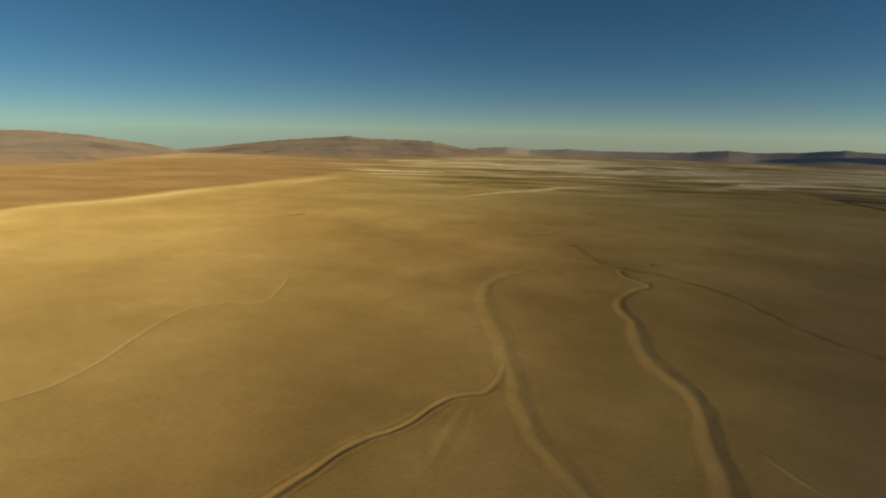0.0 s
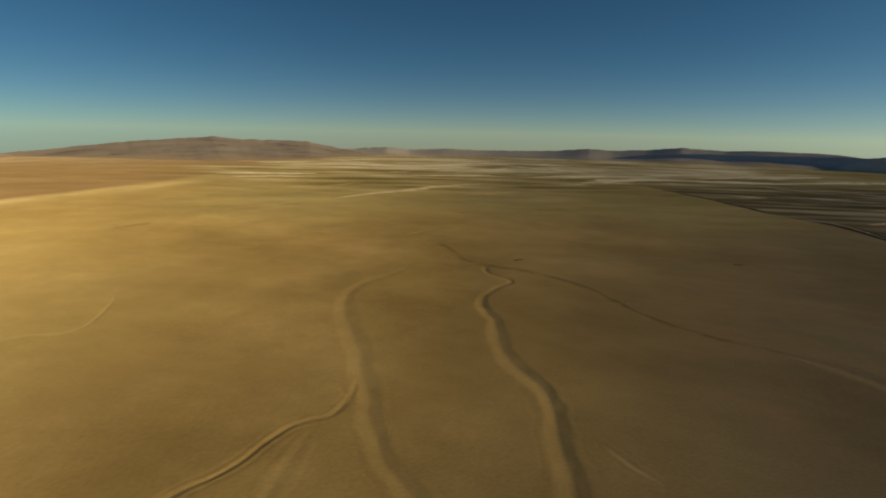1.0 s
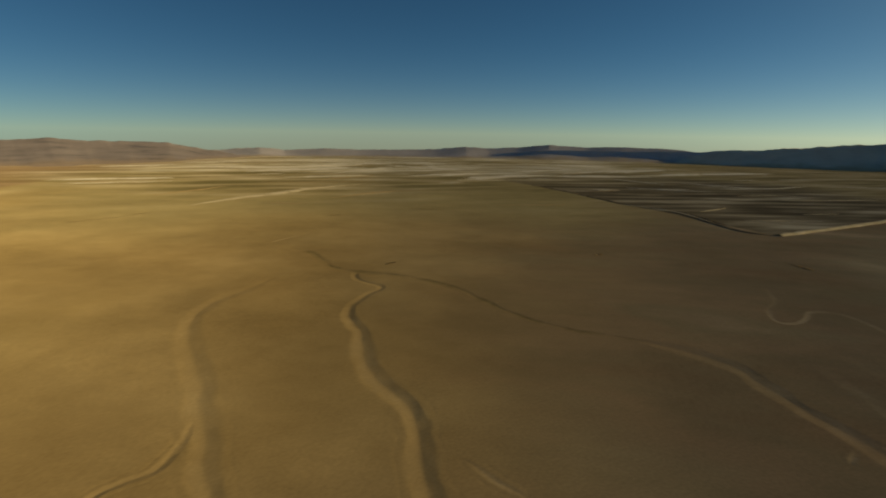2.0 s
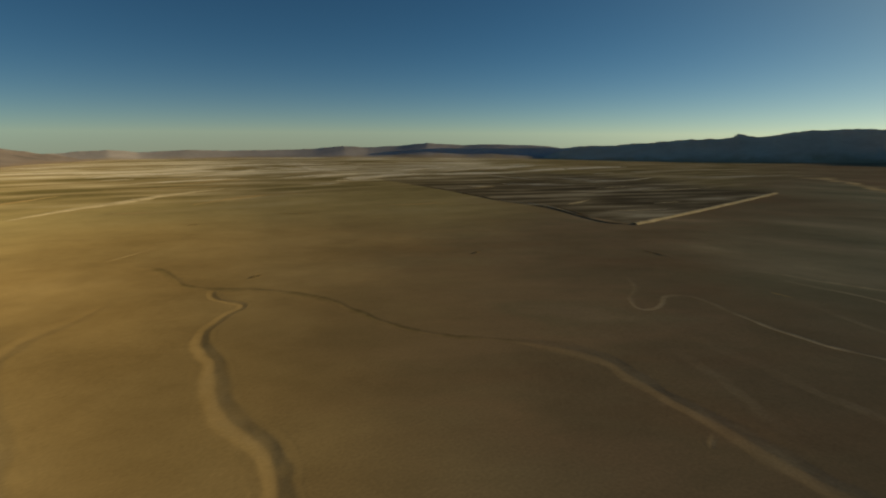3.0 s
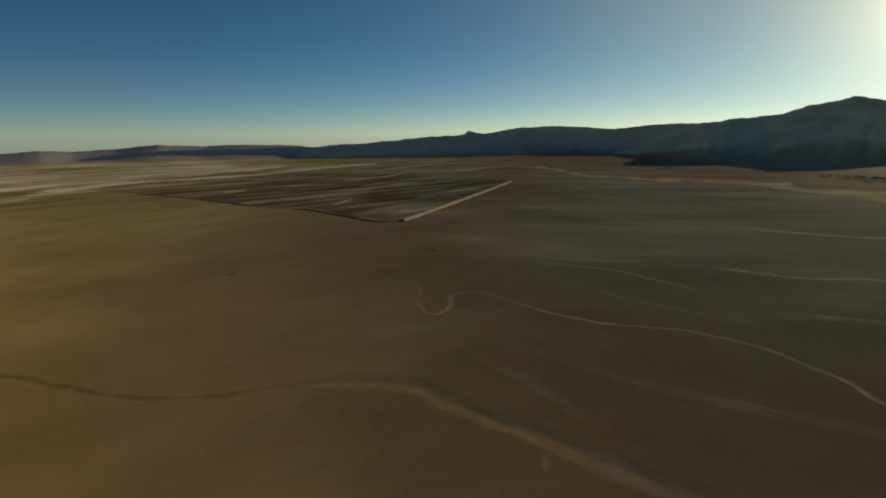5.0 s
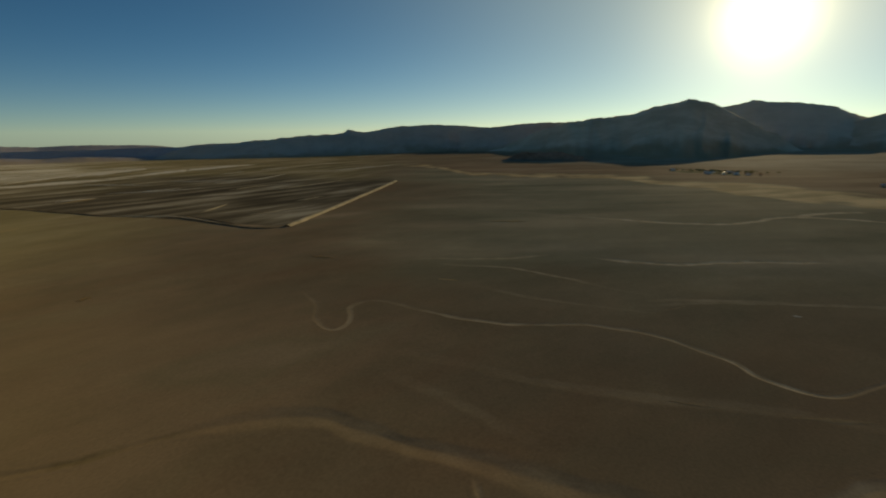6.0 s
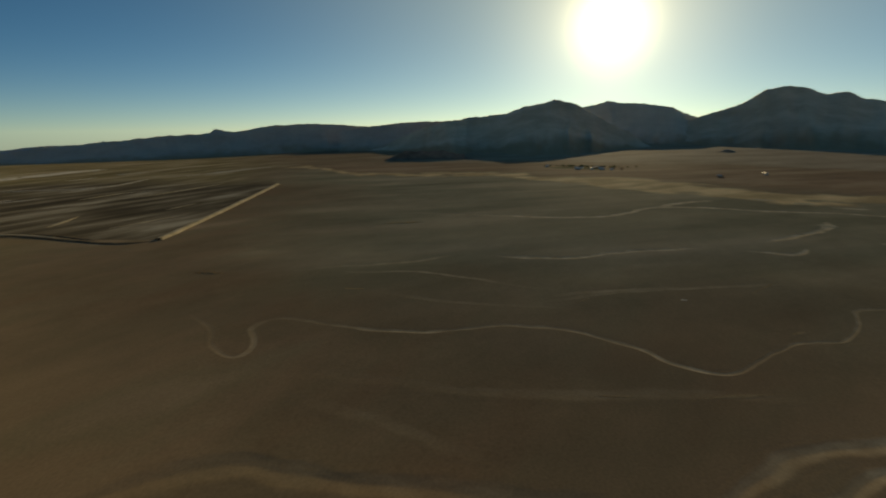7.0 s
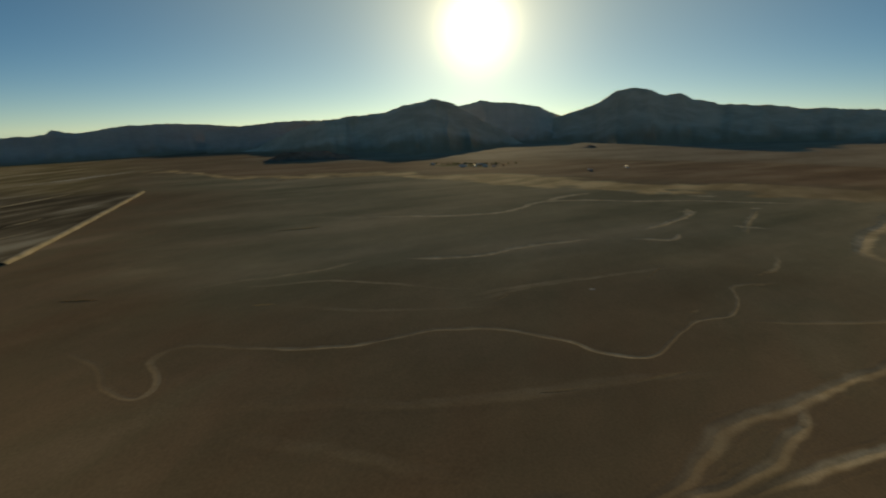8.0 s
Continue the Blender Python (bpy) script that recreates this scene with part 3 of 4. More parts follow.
# ---- mountains ----
def mountain(name, crest, reach, front, back, material, label, seed, rough=1.0, bow=1.5, kind="mountain", sink=6.0):
    """A range: its crest as compass bearing and height, how far off it stands, and how deep its front and back slopes are."""
    bear = np.array([c[0] for c in crest], float)
    high = np.array([c[1] for c in crest], float)
    a = np.arange(bear[0], bear[-1] + 1e-6, 0.1)
    crest_h = np.interp(a, bear, high)
    soft = np.exp(-np.linspace(-1.5, 1.5, 9) ** 2 * 2)
    crest_h = np.convolve(np.pad(crest_h, 4, "edge"), soft / soft.sum(), "valid")
    u = np.concatenate([np.linspace(0, 0.97, 33), [0.985, 0.994, 1.0, 1.008, 1.025], 1 + np.linspace(0.06, 1, 14)])
    A, U = np.meshgrid(a, u)
    wander = 1 + rough * (0.22 * value_noise(A, 0 * A, 3.1, seed) + 0.10 * value_noise(A, 0 * A, 0.9, seed + 1))
    foot = lie(CX + reach * np.sin(np.radians(a)), CY + reach * np.cos(np.radians(a)))
    broad = np.exp(-np.linspace(-2, 2, 41) ** 2)
    tall = np.clip((crest_h - foot) / max(110, 0.8 * high.max()), 0.2, 1)
    tall = np.convolve(np.pad(tall, 20, "edge"), broad / broad.sum(), "valid")[None, :]
    R = np.where(U <= 1, reach - front * (1 - U) * wander * tall, reach + back * (U - 1))
    px, py = CX + R * np.sin(np.radians(A)), CY + R * np.cos(np.radians(A))
    base = lie(px, py) - sink
    rise = np.where(U <= 1, U ** bow, np.maximum(0, 2 - U) ** 1.3)
    spur = 0.5 + 0.5 * value_noise(A * 55 + 30 * value_noise(px, py, 420, seed + 5), U * 50, 70, seed + 2)
    spur2 = 0.5 + 0.5 * value_noise(A * 55 + 14 * value_noise(px, py, 200, seed + 7), U * 60, 27, seed + 3)
    lump = fractal(px, py, 240, 4, seed + 4)
    flank = np.clip(4 * U * (1 - U), 0, 1) * (U <= 1)
    height = (crest_h[None, :] - base) * (rise - rough * flank * (0.26 * (1 - spur) + 0.10 * (1 - spur2) + 0.05 * lump))
    height += 2.2 * min(1, 1.6 * rough) * value_noise(A * 55, U * 40, 11, seed + 6) * rise
    ragged = (4.5 * value_noise(A, 0 * A, 0.9, seed + 8) + 2.8 * value_noise(A, 0 * A, 0.35, seed + 9)) * min(1, 0.4 + rough)
    pz = base + np.maximum(height, -4) + ragged * np.where(U <= 1, np.minimum(U, 1) ** 14, np.maximum(0, 1 - 6 * (U - 1)))
    me = mesh_from(name, np.stack([px, py, pz], -1).reshape(-1, 3), grid_faces(*A.shape), material)
    up = (pz - base) / np.maximum(crest_h[None, :] - base, 30)
    # low slopes take the gravel tint that imitates haze at the foot
    haze_foot = 1 - step(0.04, 0.36, up + 0.10 * lump + 0.06 * value_noise(A, U * 3, 0.5, seed + 10))
    me.attributes.new("haze_foot", "FLOAT", "POINT").data.foreach_set("value", np.asarray(haze_foot, np.float32).ravel())
    return tagged(new(name, me), label, kind)


mountain("mountain", [(-62, 40), (-54, 66), (-46, 70), (-40, 63), (-37, 47), (-34.3, 21), (-31.5, -4), (-29.6, -30), (-27.5, -70)], 32 * H, 1900, 700, ROCK_RED,
         "broad sunlit reddish mountain fading into the plain", 11, 0.12, 1.45, sink=1.0)
mountain("mountain", [(-30.5, -75), (-28.6, -50), (-25.6, -29), (-22.6, -5), (-19, 20), (-15, 38), (-12, 52), (-9, 37), (-5, 31), (-2.6, 26), (-0.4, -3), (2, -28), (5, -75)], 34 * H, 2000, 600, ROCK_RED,
         "flat-topped sunlit reddish-brown mountain with dark gullies", 23, 0.12, 1.45, sink=1.0)
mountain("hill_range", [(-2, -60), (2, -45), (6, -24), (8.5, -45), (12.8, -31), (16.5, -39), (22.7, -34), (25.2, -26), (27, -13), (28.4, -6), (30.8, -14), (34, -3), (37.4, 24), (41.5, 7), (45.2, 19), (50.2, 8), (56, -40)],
         41 * H, 900, 260, ROCK_FAR, "low hills with a mauve haze tint on the horizon", 37, 0.06)
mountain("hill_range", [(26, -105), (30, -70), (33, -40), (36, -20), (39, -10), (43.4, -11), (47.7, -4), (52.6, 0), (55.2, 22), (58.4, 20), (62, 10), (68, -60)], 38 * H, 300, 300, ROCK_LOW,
         "low hills with a blue-grey haze tint on the horizon", 41, 0.06)
mountain("mountain", [(47, -125), (50, -75), (52, -20), (54.4, 14), (56.8, 23), (59.5, 41), (61.5, 52), (63.9, 72), (67.6, 83), (68.5, 90), (69.1, 116), (69.8, 104), (70.6, 94), (73, 124), (75.2, 141), (78.9, 150), (82.5, 133), (85, 118), (89, 80)],
         36 * H, 640, 400, ROCK_BLUE, "long dark blue-grey ridge with a small knob", 53, 0.3)
mountain("mountain", [(81, 90), (84.6, 127), (88.1, 147), (92.2, 156), (95.6, 152), (99, 110)], 32 * H, 480, 300, ROCK_BLUE, "hazy blue-grey ridge behind a dark mountain", 59, 0.4)
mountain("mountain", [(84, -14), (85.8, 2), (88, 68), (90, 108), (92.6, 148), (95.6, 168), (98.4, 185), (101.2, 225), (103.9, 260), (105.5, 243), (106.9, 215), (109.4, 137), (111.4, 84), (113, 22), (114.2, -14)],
         28 * H, 1150, 300, ROCK_LIFTED, "dark shaded mountain with a rounded peak", 67, 0.6)
mountain("mountain", [(103, 144), (105.4, 214), (107, 254), (109.5, 293), (113, 277), (115.9, 243), (117, 201), (118.2, 171), (121, 76)], 38 * H, 900, 300, ROCK_PALE,
         "hazy mountain with a double top in front of the low sun", 71, 0.5)
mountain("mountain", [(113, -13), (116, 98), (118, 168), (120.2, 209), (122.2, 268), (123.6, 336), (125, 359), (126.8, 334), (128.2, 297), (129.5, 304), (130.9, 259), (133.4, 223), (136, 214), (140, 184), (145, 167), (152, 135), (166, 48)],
         37 * H, 1500, 480, ROCK_LIFTED, "high dark mountain with a pointed summit and shoulder", 83, 0.6)
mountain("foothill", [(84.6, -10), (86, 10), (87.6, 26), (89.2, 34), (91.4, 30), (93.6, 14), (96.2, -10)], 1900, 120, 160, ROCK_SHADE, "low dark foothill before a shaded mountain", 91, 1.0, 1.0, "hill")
mountain("knoll", [(119.0, -12), (119.7, 3), (120.4, 9), (121.1, 5), (121.9, -12)], 2500, 110, 130, ROCK_SHADE, "small dark knoll at the mountain foot", 97, 0.4, 1.1, "hill")


# ---- beds and banks of the washes ----
def wash(order):
    """A dry wash: a bed and two banks, sunk in the plain."""
    name, _, _, _, _, brush, label = WASHES[order]
    line, along, ends, wide, _, _ = LINES[order]
    way = np.gradient(line, axis=0)
    way /= np.linalg.norm(way, axis=1)[:, None] + 1e-9
    side = np.stack([way[:, 1], -way[:, 0]], 1)
    root = new(name)
    root.location = (line[0, 0], line[0, 1], 0)
    tagged(root, label, "dry wash", "washes")
    outer = (0.3, 0.37, 0.44, 0.52, 0.6, 0.68, 0.76, 0.84, 0.92, 1.0, 1.1, 1.22, 1.4, 1.7, 1.95)
    for piece, s in (("bed", np.linspace(-0.32, 0.32, 9)), ("bank", -np.array(outer)[::-1]), ("bank", np.array(outer))):
        reach = s[None, :] * wide[:, None] + np.sign(s)[None, :] * 1.1 * step(1.3, 1.95, np.abs(s))[None, :]
        px = line[:, 0, None] + side[:, 0, None] * reach
        py = line[:, 1, None] + side[:, 1, None] * reach
        cut, sand, growth = wash_field(px.ravel(), py.ravel())
        q = np.abs(s)[None, :]
        pz = lie(px, py) - cut.reshape(px.shape) - 0.25 * (1 - step(0, 0.35, ends))[:, None] + 0.012 + 0.0005 * order - 0.05 * step(1.45, 1.95, q) - (0.006 if piece == "bed" else 0)
        me = mesh_from(piece, np.stack([px - line[0, 0], py - line[0, 1], pz], -1).reshape(-1, 3), grid_faces(*px.shape), GROUND)
        lay_soils(me, px.ravel(), py.ravel())
        me.attributes.new("wash_bed", "FLOAT", "POINT").data.foreach_set("value", np.asarray(sand, np.float32))
        me.attributes.new("wash_dark", "FLOAT", "POINT").data.foreach_set("value", np.asarray(growth, np.float32))
        ob = new(piece, me)
        ob.parent = root
        if piece == "bed":
            tagged(ob, "dark wash bed" if brush > 0.3 else "pale sandy wash bed")


for order in range(len(WASHES)):
    wash(order)


# ---- the walled field ----
def bank_wall(name, pts, half, high, material, label, broken=0.0, sinks=False):
    """A flat-topped earth bank along a line. sinks: whether it runs out into the ground at its ends."""
    line = course(pts, 6.0)
    line = line + 2.2 * broken * np.stack([value_noise(line[:, 0], line[:, 1], 70, 61), value_noise(line[:, 0], line[:, 1], 70, 62)], 1)
    way = np.gradient(line, axis=0)
    way /= np.linalg.norm(way, axis=1)[:, None]
    side = np.stack([way[:, 1], -way[:, 0]], 1)
    s = np.array([-1.6, -1.3, -0.8, -0.4, 0, 0.4, 0.8, 1.3, 1.6])
    h = np.array([-0.4, 0.15, 0.8, 1.0, 1.0, 1.0, 0.8, 0.15, -0.4]) * high
    along = np.arange(len(line)) * 6.0
    k = half * (1 + 0.2 * value_noise(along, 0 * along, 31, 8) + 0.12 * value_noise(along, 0 * along, 13, 9))[:, None]
    px, py = line[:, 0, None] + side[:, 0, None] * s * k, line[:, 1, None] + side[:, 1, None] * s * k
    worn = 1 - broken * np.clip(0.5 + 1.3 * fractal(along, 0 * along, 90, 3, 15), 0, 1.12)[:, None]
    rise = h * worn * (1 + 0.15 * value_noise(px, py, 12, 14))
    if sinks:
        near_end = np.minimum(along, along[-1] - along)
        k *= step(-10, 30, near_end)[:, None]
        px, py = line[:, 0, None] + side[:, 0, None] * s * k, line[:, 1, None] + side[:, 1, None] * s * k
        rise = rise * step(-4, 26, near_end)[:, None] - 0.08
    pz = lie(px, py) + rise
    me = mesh_from(name, np.stack([px, py, pz], -1).reshape(-1, 3), grid_faces(*px.shape), material)
    return tagged(new(name, me), label, "levee")


bank_wall("levee", [(632, 368), (750, 372), (900, 378), (1050, 384), (1165, 390)], 3.3, 2.0, LEVEE, "straight pale earth bank closing a dark field")
bank_wall("levee", [(629, 368), (619, 390), (621, 413), (633, 445), (646, 478), (660, 510), (672, 541), (676, 566)], 3.2, 0.9, SHADE_BANK, "worn earth bank in a shade-dark colour along a streaked field", 0.35, True)
bank_wall("levee", [(634, 428), (652, 463), (668, 494), (677, 521), (682, 548)], 2.2, 0.6, SHADE_BANK, "short earth bank in a shade-dark colour beside a worn track", 0.4, True)
bank_wall("levee", [(666, 622), (675, 668), (683, 705), (688, 749), (701, 803), (706, 850)], 3.6, 0.8, SHADE_BANK, "low earth bank in a shade-dark colour along a streaked field", 0.3, True)
bank_wall("levee", [(700, 800), (706, 900), (711, 1040)], 4.0, 0.7, SHADE_BANK, "crumbled earth bank in a shade-dark colour along a streaked field", 0.95, True)


# ---- salt pans on the basin floor ----
def salt_pan(at, long, short, turn, seed, lift=1.0, material=None, label="whitish salt crust patch on the basin floor"):
    n, rings = 40, (1.0, 0.86, 0.55, 0.2)
    ang = np.arange(n) / n * 2 * np.pi
    edge = 1 + 0.35 * value_noise(2.2 * np.cos(ang) + seed * 7, 2.2 * np.sin(ang), 1, seed) + 0.22 * value_noise(5 * np.cos(ang), 5 * np.sin(ang) + seed * 3, 1, seed + 1)
    c, s = math.cos(radians(turn)), math.sin(radians(turn))
    verts, faces = [], []
    for k, q in enumerate(rings):
        u, v = long * q * edge * np.cos(ang), short * q * edge * np.sin(ang)
        px, py = at[0] + u * c - v * s, at[1] + u * s + v * c
        pz = lie(px, py) + (-0.4, 0.35, 0.5, 0.55)[k] * lift
        verts += list(np.stack([px, py, pz], 1))
    for k in range(len(rings) - 1):
        for j in range(n):
            faces.append((k * n + j, k * n + (j + 1) % n, (k + 1) * n + (j + 1) % n, (k + 1) * n + j))
    last = (len(rings) - 1) * n
    me = bpy.data.meshes.new("salt_pan")
    me.from_pydata([tuple(v) for v in verts], [], faces + [tuple(range(last, last + n))])
    me.materials.append(material or SALT)
    return tagged(new("salt_pan", me), label, "salt pan", "salt pans")


def salt_streak(points, half, seed, material=None, label="long thin streak of pale salt crust"):
    """A long crust along a smooth line, with a ragged edge, that thins out at both ends."""
    line = course(points, 6.0)
    way = np.gradient(line, axis=0)
    way /= np.linalg.norm(way, axis=1)[:, None] + 1e-9
    side = np.stack([way[:, 1], -way[:, 0]], 1)
    along = np.cumsum(np.r_[0, np.hypot(*np.diff(line, axis=0).T)])
    thin = np.clip(np.minimum(along, along[-1] - along) / (0.35 * along[-1]), 0.02, 1) ** 0.7
    s = np.array([-1.0, -0.8, -0.4, 0, 0.4, 0.8, 1.0])
    h = np.array([-0.5, 0.2, 0.4, 0.45, 0.4, 0.2, -0.5])
    ragged = half * thin[:, None] * (1 + 0.45 * value_noise(along[:, None] + 0 * s, 30 * np.sign(s)[None, :] + 0 * along[:, None], 22, seed) + 0.2 * value_noise(along[:, None] + 0 * s, 30 * np.sign(s)[None, :] + 0 * along[:, None], 8, seed + 1))
    px, py = line[:, 0, None] + side[:, 0, None] * s * ragged, line[:, 1, None] + side[:, 1, None] * s * ragged
    pz = lie(px, py) + h * (0.5 + 0.5 * thin[:, None])
    me = mesh_from("salt_streak", np.stack([px, py, pz], -1).reshape(-1, 3), grid_faces(*px.shape), material or SALT)
    return tagged(new("salt_streak", me), label, "salt streak", "salt streaks")


for k, (half, points) in enumerate((
        (4.5, [(880, 842), (915, 801), (953, 754), (994, 728)]), (3.5, [(1095, 880), (1108, 841), (1142, 734)]), (4, [(962, 651), (1049, 628), (1089, 584)]), (4, [(963, 589), (1032, 556), (1202, 509)]),
        (7, [(1393, 676), (1504, 620), (1682, 546)]), (3, [(718, 536), (797, 550)]), (2.6, [(704, 458), (780, 424), (800, 412)]), (2.4, [(844, 461), (901, 443)]), (5, [(1298, 892), (1378, 870)]),
        (6, [(1449, 867), (1527, 823)]), (9, [(1462, 1400), (1492, 1223)]), (5, [(1010, 1020), (1028, 870)]), (14, [(963, 1351), (1127, 1336), (1336, 1343)]), (5, [(775, 834), (821, 804)]),
        (5, [(908, 805), (983, 767)]), (5, [(1087, 766), (1178, 720), (1324, 722)]), (9, [(211, 1683), (352, 1565)]), (13, [(420, 1702), (586, 1724)]), (15, [(364, 1386), (471, 1470), (563, 1561), (683, 1629)]),
        (8, [(185, 1425), (253, 1424)]), (14, [(702, 1543), (807, 1440)]), (10, [(605, 1225), (709, 1257)]), (7, [(530, 1064), (597, 1062)]), (13, [(754, 1627), (747, 1468), (859, 1409)]),
        (13, [(1032, 1493), (1142, 1356), (1354, 1358)]), (6, [(647, 1104), (715, 1079)]), (6, [(799, 1096), (864, 1070)]), (14, [(454, 1706), (602, 1792)]), (14, [(346, 1742), (492, 1566)]))):
    if k in (2, 3, 5, 6, 7):
        salt_streak(points, half, 400 + 3 * k, LEVEE, "pale worn streak across a dark field")
    else:
        salt_streak(points, half, 400 + 3 * k)
for k, (half, points) in enumerate(((7, [(163, 1195), (322, 1157), (413, 1135)]), (6, [(248, 881), (350, 943), (454, 924)]), (3.5, [(130, 858), (193, 828)]), (4, [(452, 707), (575, 667)]), (4, [(755, 805), (821, 802)]))):
    salt_streak(points, half, 500 + 3 * k, WASH, "long thin streak of pale sand")
salt_streak([(634, 440), (649, 472), (664, 503), (675, 535), (679, 566), (674, 610), (672, 640), (684, 690)], 2.4, 530, LEVEE, "pale worn track beside an earth bank")
salt_streak([(30, 860), (75, 902), (125, 940), (179, 975), (240, 1033), (303, 1068), (360, 1090)], 14, 540, LEVEE)
for k, (half, points) in enumerate(((9, [(164, 1605), (240, 1520), (317, 1448)]), (14, [(381, 1740), (628, 1880)]), (16, [(605, 1800), (700, 1560), (746, 1458), (870, 1451)]), (8, [(622, 1238), (782, 1301)]),
                                     (8, [(811, 1173), (986, 1137)]), (18, [(1073, 1537), (1200, 1389)]))):
    salt_streak(points, half, 560 + 3 * k)
for k, (half, points) in enumerate(((9, [(-185, 1319), (-37, 1239)]), (8, [(289, 1223), (462, 1291)]), (8, [(-30, 1012), (92, 1128)]), (5, [(297, 907), (395, 947)]), (6, [(706, 148), (711, 100)]))):
    salt_streak(points, half, 590 + 3 * k, WASH, "long thin streak of pale sand")
for k, (px, py, long, short, turn) in enumerate(((755, -468, 19, 8, 62), (642, -340, 10, 8, 40), (638, -442, 8, 4, 80), (847, -407, 16, 9, 60), (805, -438, 15, 9, 70), (545, -332, 16, 5, 45))):
    salt_pan((px, py), long, short, turn, 330 + k, 0.25, LEVEE, "tan sandy patch where a wash spreads out")
salt_pan((124, 566), 26, 1.8, 36, 301, 0.2, WASH, "thin pale sand streak on the plain")
salt_pan((458, 152), 8, 1.6, 80, 302, 0.2, WASH, "small pale sand patch on the plain")
salt_pan((419, -62), 2.6, 1.6, 80, 303, 0.2, SALT, "tiny whitish crust patch on brown plain")
for k, (px, py, long, short, turn) in enumerate(((300, -24, 13, 1.5, 92), (303, 26, 9, 1.0, 80), (362, -95, 6, 1.4, 110), (389, -176, 9, 1.6, 92), (409, -202, 12, 1.6, 100), (440, -130, 19, 1.3, 125), (421, 4, 10, 1.0, 125))):
    salt_pan((px, py), long, short, turn, 310 + k, 0.12, SMEAR, "faint smear of pale sand on brown plain")
rng = np.random.RandomState(4)
for k in range(34):
    bearing, off = rng.uniform(-12, 58), rng.uniform(11, 20) * H
    if 630 < CX + off * math.sin(radians(bearing)) < 1170 and CY + off * math.cos(radians(bearing)) < 1050:
        continue
    salt_pan((CX + off * math.sin(radians(bearing)), CY + off * math.cos(radians(bearing))), rng.uniform(30, 150) * (off / 1300), rng.uniform(8, 30) * (off / 1300), rng.uniform(-28, 12), k + 2)


# ---- things of the plain: village, trees, brush ----
LEAF = soil("grey_green_foliage", [(0.38, (0.15, 0.155, 0.06)), (0.62, (0.25, 0.245, 0.10))], 3, 0.5, 0.3)
BRUSH = soil("dry_brush_foliage", [(0.38, (0.36, 0.265, 0.13)), (0.62, (0.46, 0.345, 0.18))], 3, 0.5, 0.3)
BARK = paint("grey_bark", (0.16, 0.12, 0.09))
WHITEWASH = paint("whitewashed_wall", (0.78, 0.75, 0.68))
ADOBE = paint("tan_adobe_wall", (0.46, 0.34, 0.22))
TIN = paint("grey_tin_roof", (0.66, 0.63, 0.57))
TIN.node_tree.nodes["Principled BSDF"].inputs["Metallic"].default_value = 0.5
TIN.node_tree.nodes["Principled BSDF"].inputs["Specular IOR Level"].default_value = 0.5
TIN.node_tree.nodes["Principled BSDF"].inputs["Roughness"].default_value = 0.85
RUST = paint("rusty_tin_roof", (0.30, 0.15, 0.09))
DARK_GLASS = paint("dark_window_glass", (0.05, 0.06, 0.07))
DOOR_WOOD = paint("brown_door_wood", (0.18, 0.11, 0.06))


def box(bm, x0, y0, z0, x1, y1, z1):
    v = [bm.verts.new(c) for c in ((x0, y0, z0), (x1, y0, z0), (x1, y1, z0), (x0, y1, z0), (x0, y0, z1), (x1, y0, z1), (x1, y1, z1), (x0, y1, z1))]
    for f in ((3, 2, 1, 0), (4, 5, 6, 7), (0, 1, 5, 4), (1, 2, 6, 5), (2, 3, 7, 6), (3, 0, 4, 7)):
        bm.faces.new([v[k] for k in f])


def house(at, turn, wide, deep, high, wall, roof, label):
    root = tagged(new("house"), label, "house", "village houses")
    root.matrix_world = pose(at[0], at[1], float(lie(at[0], at[1])) - 0.1, 0, 0, turn)
    w, d = wide / 2, deep / 2
    bm = bmesh.new()
    rise = deep * 0.28
    pts = [(-w, -d, 0), (w, -d, 0), (w, d, 0), (-w, d, 0), (-w, -d, high), (w, -d, high), (w, d, high), (-w, d, high), (-w, 0, high + rise), (w, 0, high + rise)]
    v = [bm.verts.new(c) for c in pts]
    for f in ((3, 2, 1, 0), (0, 1, 5, 4), (2, 3, 7, 6), (1, 2, 6, 9, 5), (3, 0, 4, 8, 7), (4, 5, 9, 8), (6, 7, 8, 9)):
        bm.faces.new([v[k] for k in f])
    part("wall", bm, wall, root)
    for sign in (-1, 1):
        bm = bmesh.new()
        o = 0.5
        drop = o * rise / d
        top = [(-w - o, 0, high + rise + 0.12), (w + o, 0, high + rise + 0.12), (w + o, sign * (d + o), high - drop + 0.12), (-w - o, sign * (d + o), high - drop + 0.12)]
        v = [bm.verts.new(c) for c in top] + [bm.verts.new((c[0], c[1], c[2] - 0.1)) for c in top]
        for f in ((0, 1, 2, 3), (7, 6, 5, 4), (0, 4, 5, 1), (1, 5, 6, 2), (2, 6, 7, 3), (3, 7, 4, 0)):
            bm.faces.new([v[k] for k in f])
        bmesh.ops.recalc_face_normals(bm, faces=bm.faces)
        part("roof", bm, roof, root, "sloping tin roof half")
    bm = bmesh.new()
    box(bm, -0.55, -d - 0.04, 0, 0.55, -d + 0.05, 2.1)
    part("door", bm, DOOR_WOOD, root, "brown wooden door")
    for u in (-0.62, 0.62):
        for sign in (-1, 1):
            bm = bmesh.new()
            box(bm, u * w - 0.6, sign * d - 0.05, 1.0, u * w + 0.6, sign * d + 0.05, 2.1)
            part("window", bm, DARK_GLASS, root, "dark glass window")
    return root


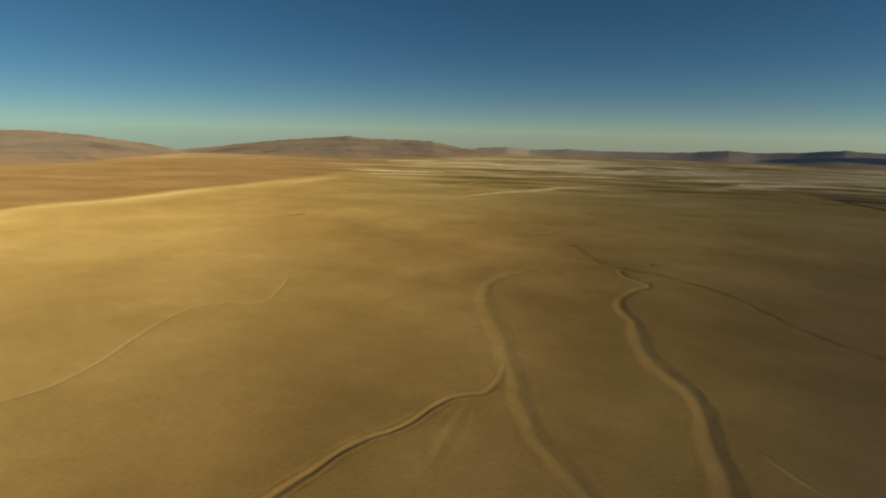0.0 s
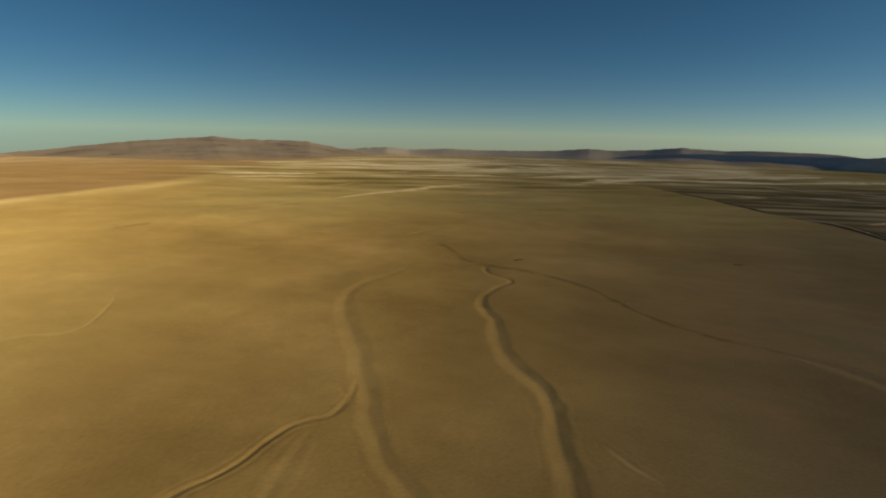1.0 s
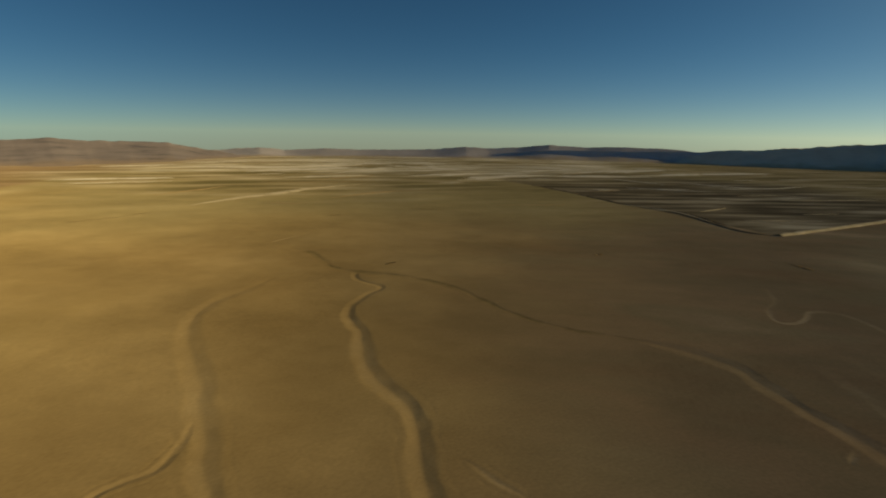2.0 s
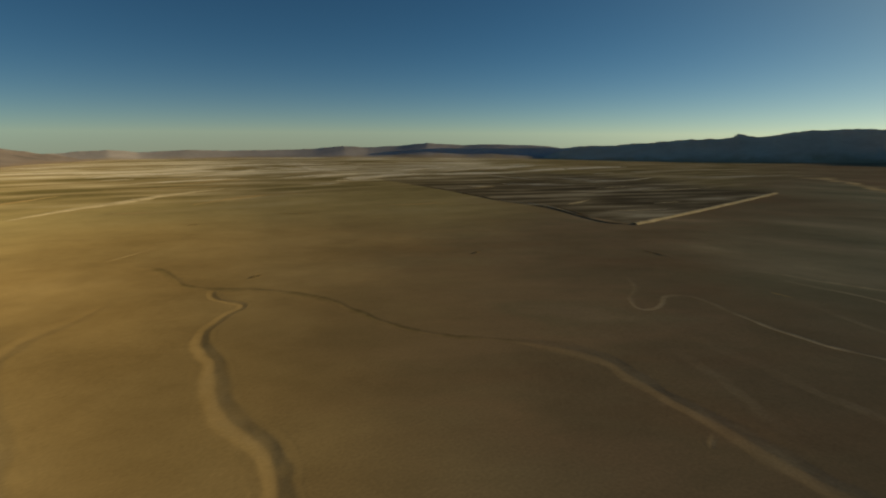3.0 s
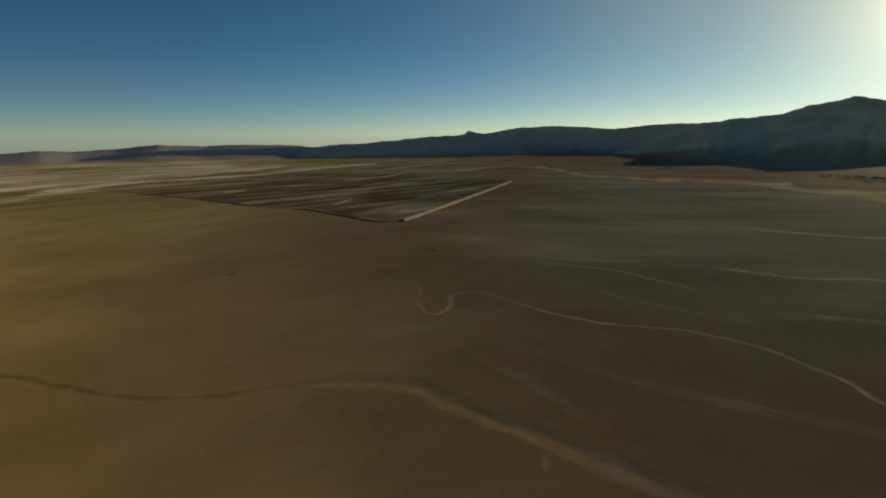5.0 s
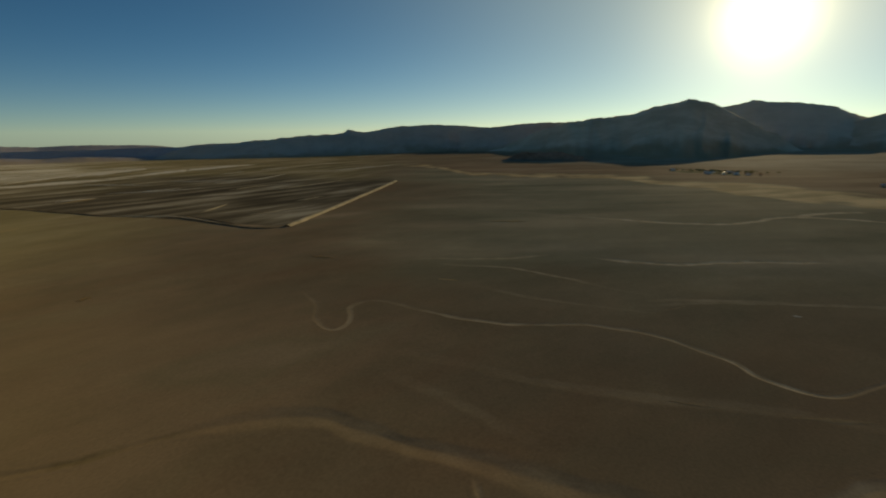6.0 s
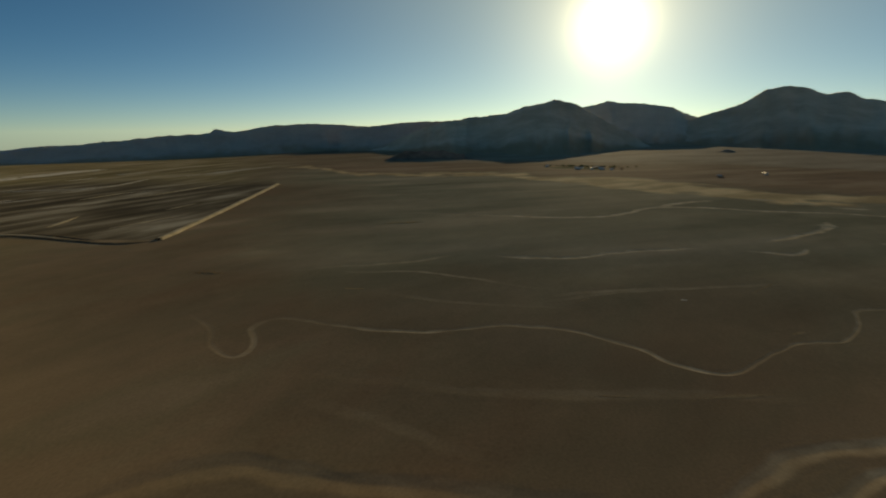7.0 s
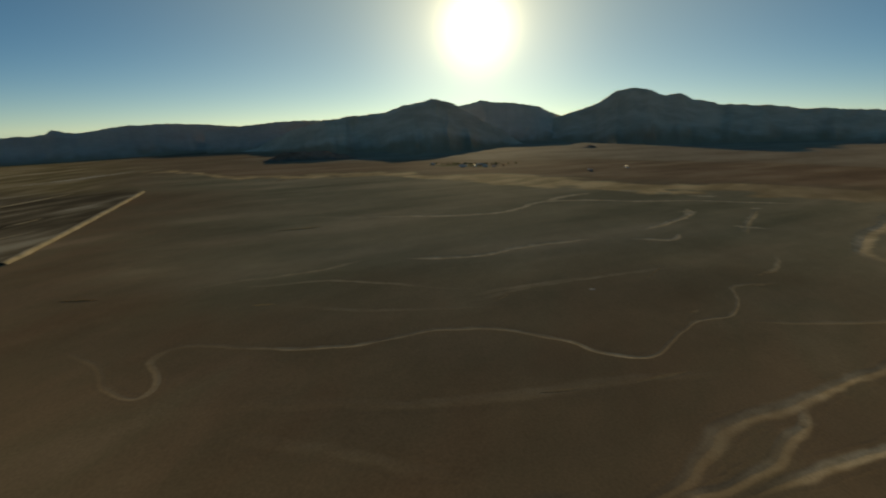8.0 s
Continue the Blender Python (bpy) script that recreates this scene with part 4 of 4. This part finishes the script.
def clump(bm, centre, size, rnd, count):
    """Leaves as many small tilted quads round a centre."""
    for _ in range(count):
        way = Vector((rnd.gauss(0, 1), rnd.gauss(0, 1), rnd.gauss(0, 0.8))).normalized()
        c = Vector(centre) + way * size * rnd.uniform(0.45, 1.0)
        a = way.orthogonal().normalized() * size * rnd.uniform(0.2, 0.36)
        b = way.cross(a).normalized() * size * rnd.uniform(0.2, 0.36)
        bm.faces.new([bm.verts.new(c + q) for q in (a + b, b - a, -a - b, a - b)])


def tree(seed, high):
    rnd = random.Random(seed)
    root = new("tree")
    bm = bmesh.new()

    def stick(a, b, r0, r1):
        a, b = Vector(a), Vector(b)
        u = (b - a).orthogonal().normalized()
        v = (b - a).cross(u).normalized()
        rings = []
        for c, r in ((a, r0), (b, r1)):
            rings.append([bm.verts.new(c + (u * math.cos(k * 1.0472) + v * math.sin(k * 1.0472)) * r) for k in range(6)])
        for k in range(6):
            bm.faces.new((rings[0][k], rings[0][(k + 1) % 6], rings[1][(k + 1) % 6], rings[1][k]))

    stick((0, 0, -0.2), (0.1, 0, high * 0.45), high * 0.035, high * 0.022)
    tips = []
    for k in range(6):
        a = k * 1.05 + rnd.uniform(-0.3, 0.3)
        tip = (math.cos(a) * high * rnd.uniform(0.16, 0.3), math.sin(a) * high * rnd.uniform(0.16, 0.3), high * rnd.uniform(0.55, 0.85))
        stick((0.05, 0, high * rnd.uniform(0.28, 0.45)), tip, high * 0.016, high * 0.006)
        tips.append(tip)
    part("trunk", bm, BARK, root, "grey tapered trunk with limbs")
    bm = bmesh.new()
    for tip in tips + [(0, 0, high * 0.86), (0.1, 0.1, high * 0.6)]:
        clump(bm, tip, high * rnd.uniform(0.14, 0.22), rnd, 34)
    part("crown", bm, LEAF, root, "grey-green leafy crown")
    return tagged(root, "grey-green village tree with an uneven crown", "tree", "village trees")


def on_plain(ob, x, y, turn=0.0, grow=1.0):
    ob.matrix_world = pose(x, y, float(lie(x, y)), 0, 0, turn) @ Matrix.Diagonal((grow, grow, grow, 1))
    return ob


models = [tree(k, 8.0) for k in range(3)]
rnd = random.Random(12)
spots = []
for k in range(64):
    u, v = rnd.gauss(0, 0.42), rnd.gauss(0, 0.36)
    spots.append((1492 - 55 * u + 26 * v, -350 - 105 * u - 40 * v + rnd.uniform(-8, 8)))
for k, (px, py) in enumerate(spots):
    grow = rnd.uniform(0.5, 0.95)
    if k < 3:
        on_plain(models[k], px, py, rnd.uniform(0, 360), grow)
    else:
        twin = copy_thing(models[k % 3], pose(px, py, float(lie(px, py)), 0, 0, rnd.uniform(0, 360)))
        twin.scale = (grow, grow, grow)

for px, py, turn, wide, deep, high, wall, roof, label in (
        (1452, -318, 20, 16, 8, 4.0, WHITEWASH, TIN, "long whitewashed house with a tin roof"),
        (1440, -352, -15, 11, 7, 3.6, WHITEWASH, TIN, "whitewashed house among village trees"),
        (1432, -376, 35, 13, 8, 4.2, WHITEWASH, TIN, "whitewashed barn with a tin roof"),
        (1424, -398, 5, 9, 7, 3.4, WHITEWASH, RUST, "small white house with a rusty roof"),
        (1466, -372, 60, 12, 7, 3.8, ADOBE, TIN, "tan adobe house with a tin roof"),
        (1476, -336, 10, 10, 7, 3.5, WHITEWASH, RUST, "white house behind trees"),
        (1418, -424, -25, 9, 6, 3.2, ADOBE, RUST, "small adobe house at the village edge"),
        (1550, -262, 15, 12, 7, 3.6, WHITEWASH, TIN, "white house at the far end of the grove"),
        (1188, -547, 30, 10, 7, 3.4, ADOBE, TIN, "lone adobe house on the open plain"),
        (1231, -678, -20, 11, 7, 3.4, WHITEWASH, TIN, "lone white house on the open plain")):
    house((px, py), turn, wide, deep, high, wall, roof, label)


def brush_patch(x, y, long, short, turn, seed):
    """A low thicket of many small leaves."""
    rnd = random.Random(seed)
    bm = bmesh.new()
    for _ in range(int(24 + long * 4)):
        u, v = rnd.gauss(0, 0.42) * long, rnd.gauss(0, 0.6) * short
        c, s = math.cos(radians(turn)), math.sin(radians(turn))
        px, py = u * c - v * s, u * s + v * c
        size = rnd.uniform(0.2, 0.5)
        clump(bm, (px, py, float(lie(x + px, y + py)) + size * 0.45), size, rnd, 12)
    me = bpy.data.meshes.new("brush_patch")
    bm.to_mesh(me)
    bm.free()
    me.materials.append(BRUSH)
    ob = new("brush_patch", me)
    ob.location = (x, y, 0)
    return tagged(ob, "low dark thicket of dry desert brush", "brush", "brush patches", "stuff")


for k, (px, py, long, short, turn) in enumerate(((-190, 635, 24, 4, 42), (-89, 755, 18, 4, 30), (-60, 770, 12, 3, 20), (373, 378, 7, 2.5, 10), (1290, 132, 55, 7, -50), (1355, 180, 90, 9, -62),
                                                  (1272, 152, 24, 6, -40), (184, 425, 9, 2, 30), (504, 270, 15, 1.0, 80), (205, 692, 10, 2, 5), (338, 700, 26, 3, -25), (-28, 795, 16, 3, 35))):
    brush_patch(px, py, long, short, turn, k)
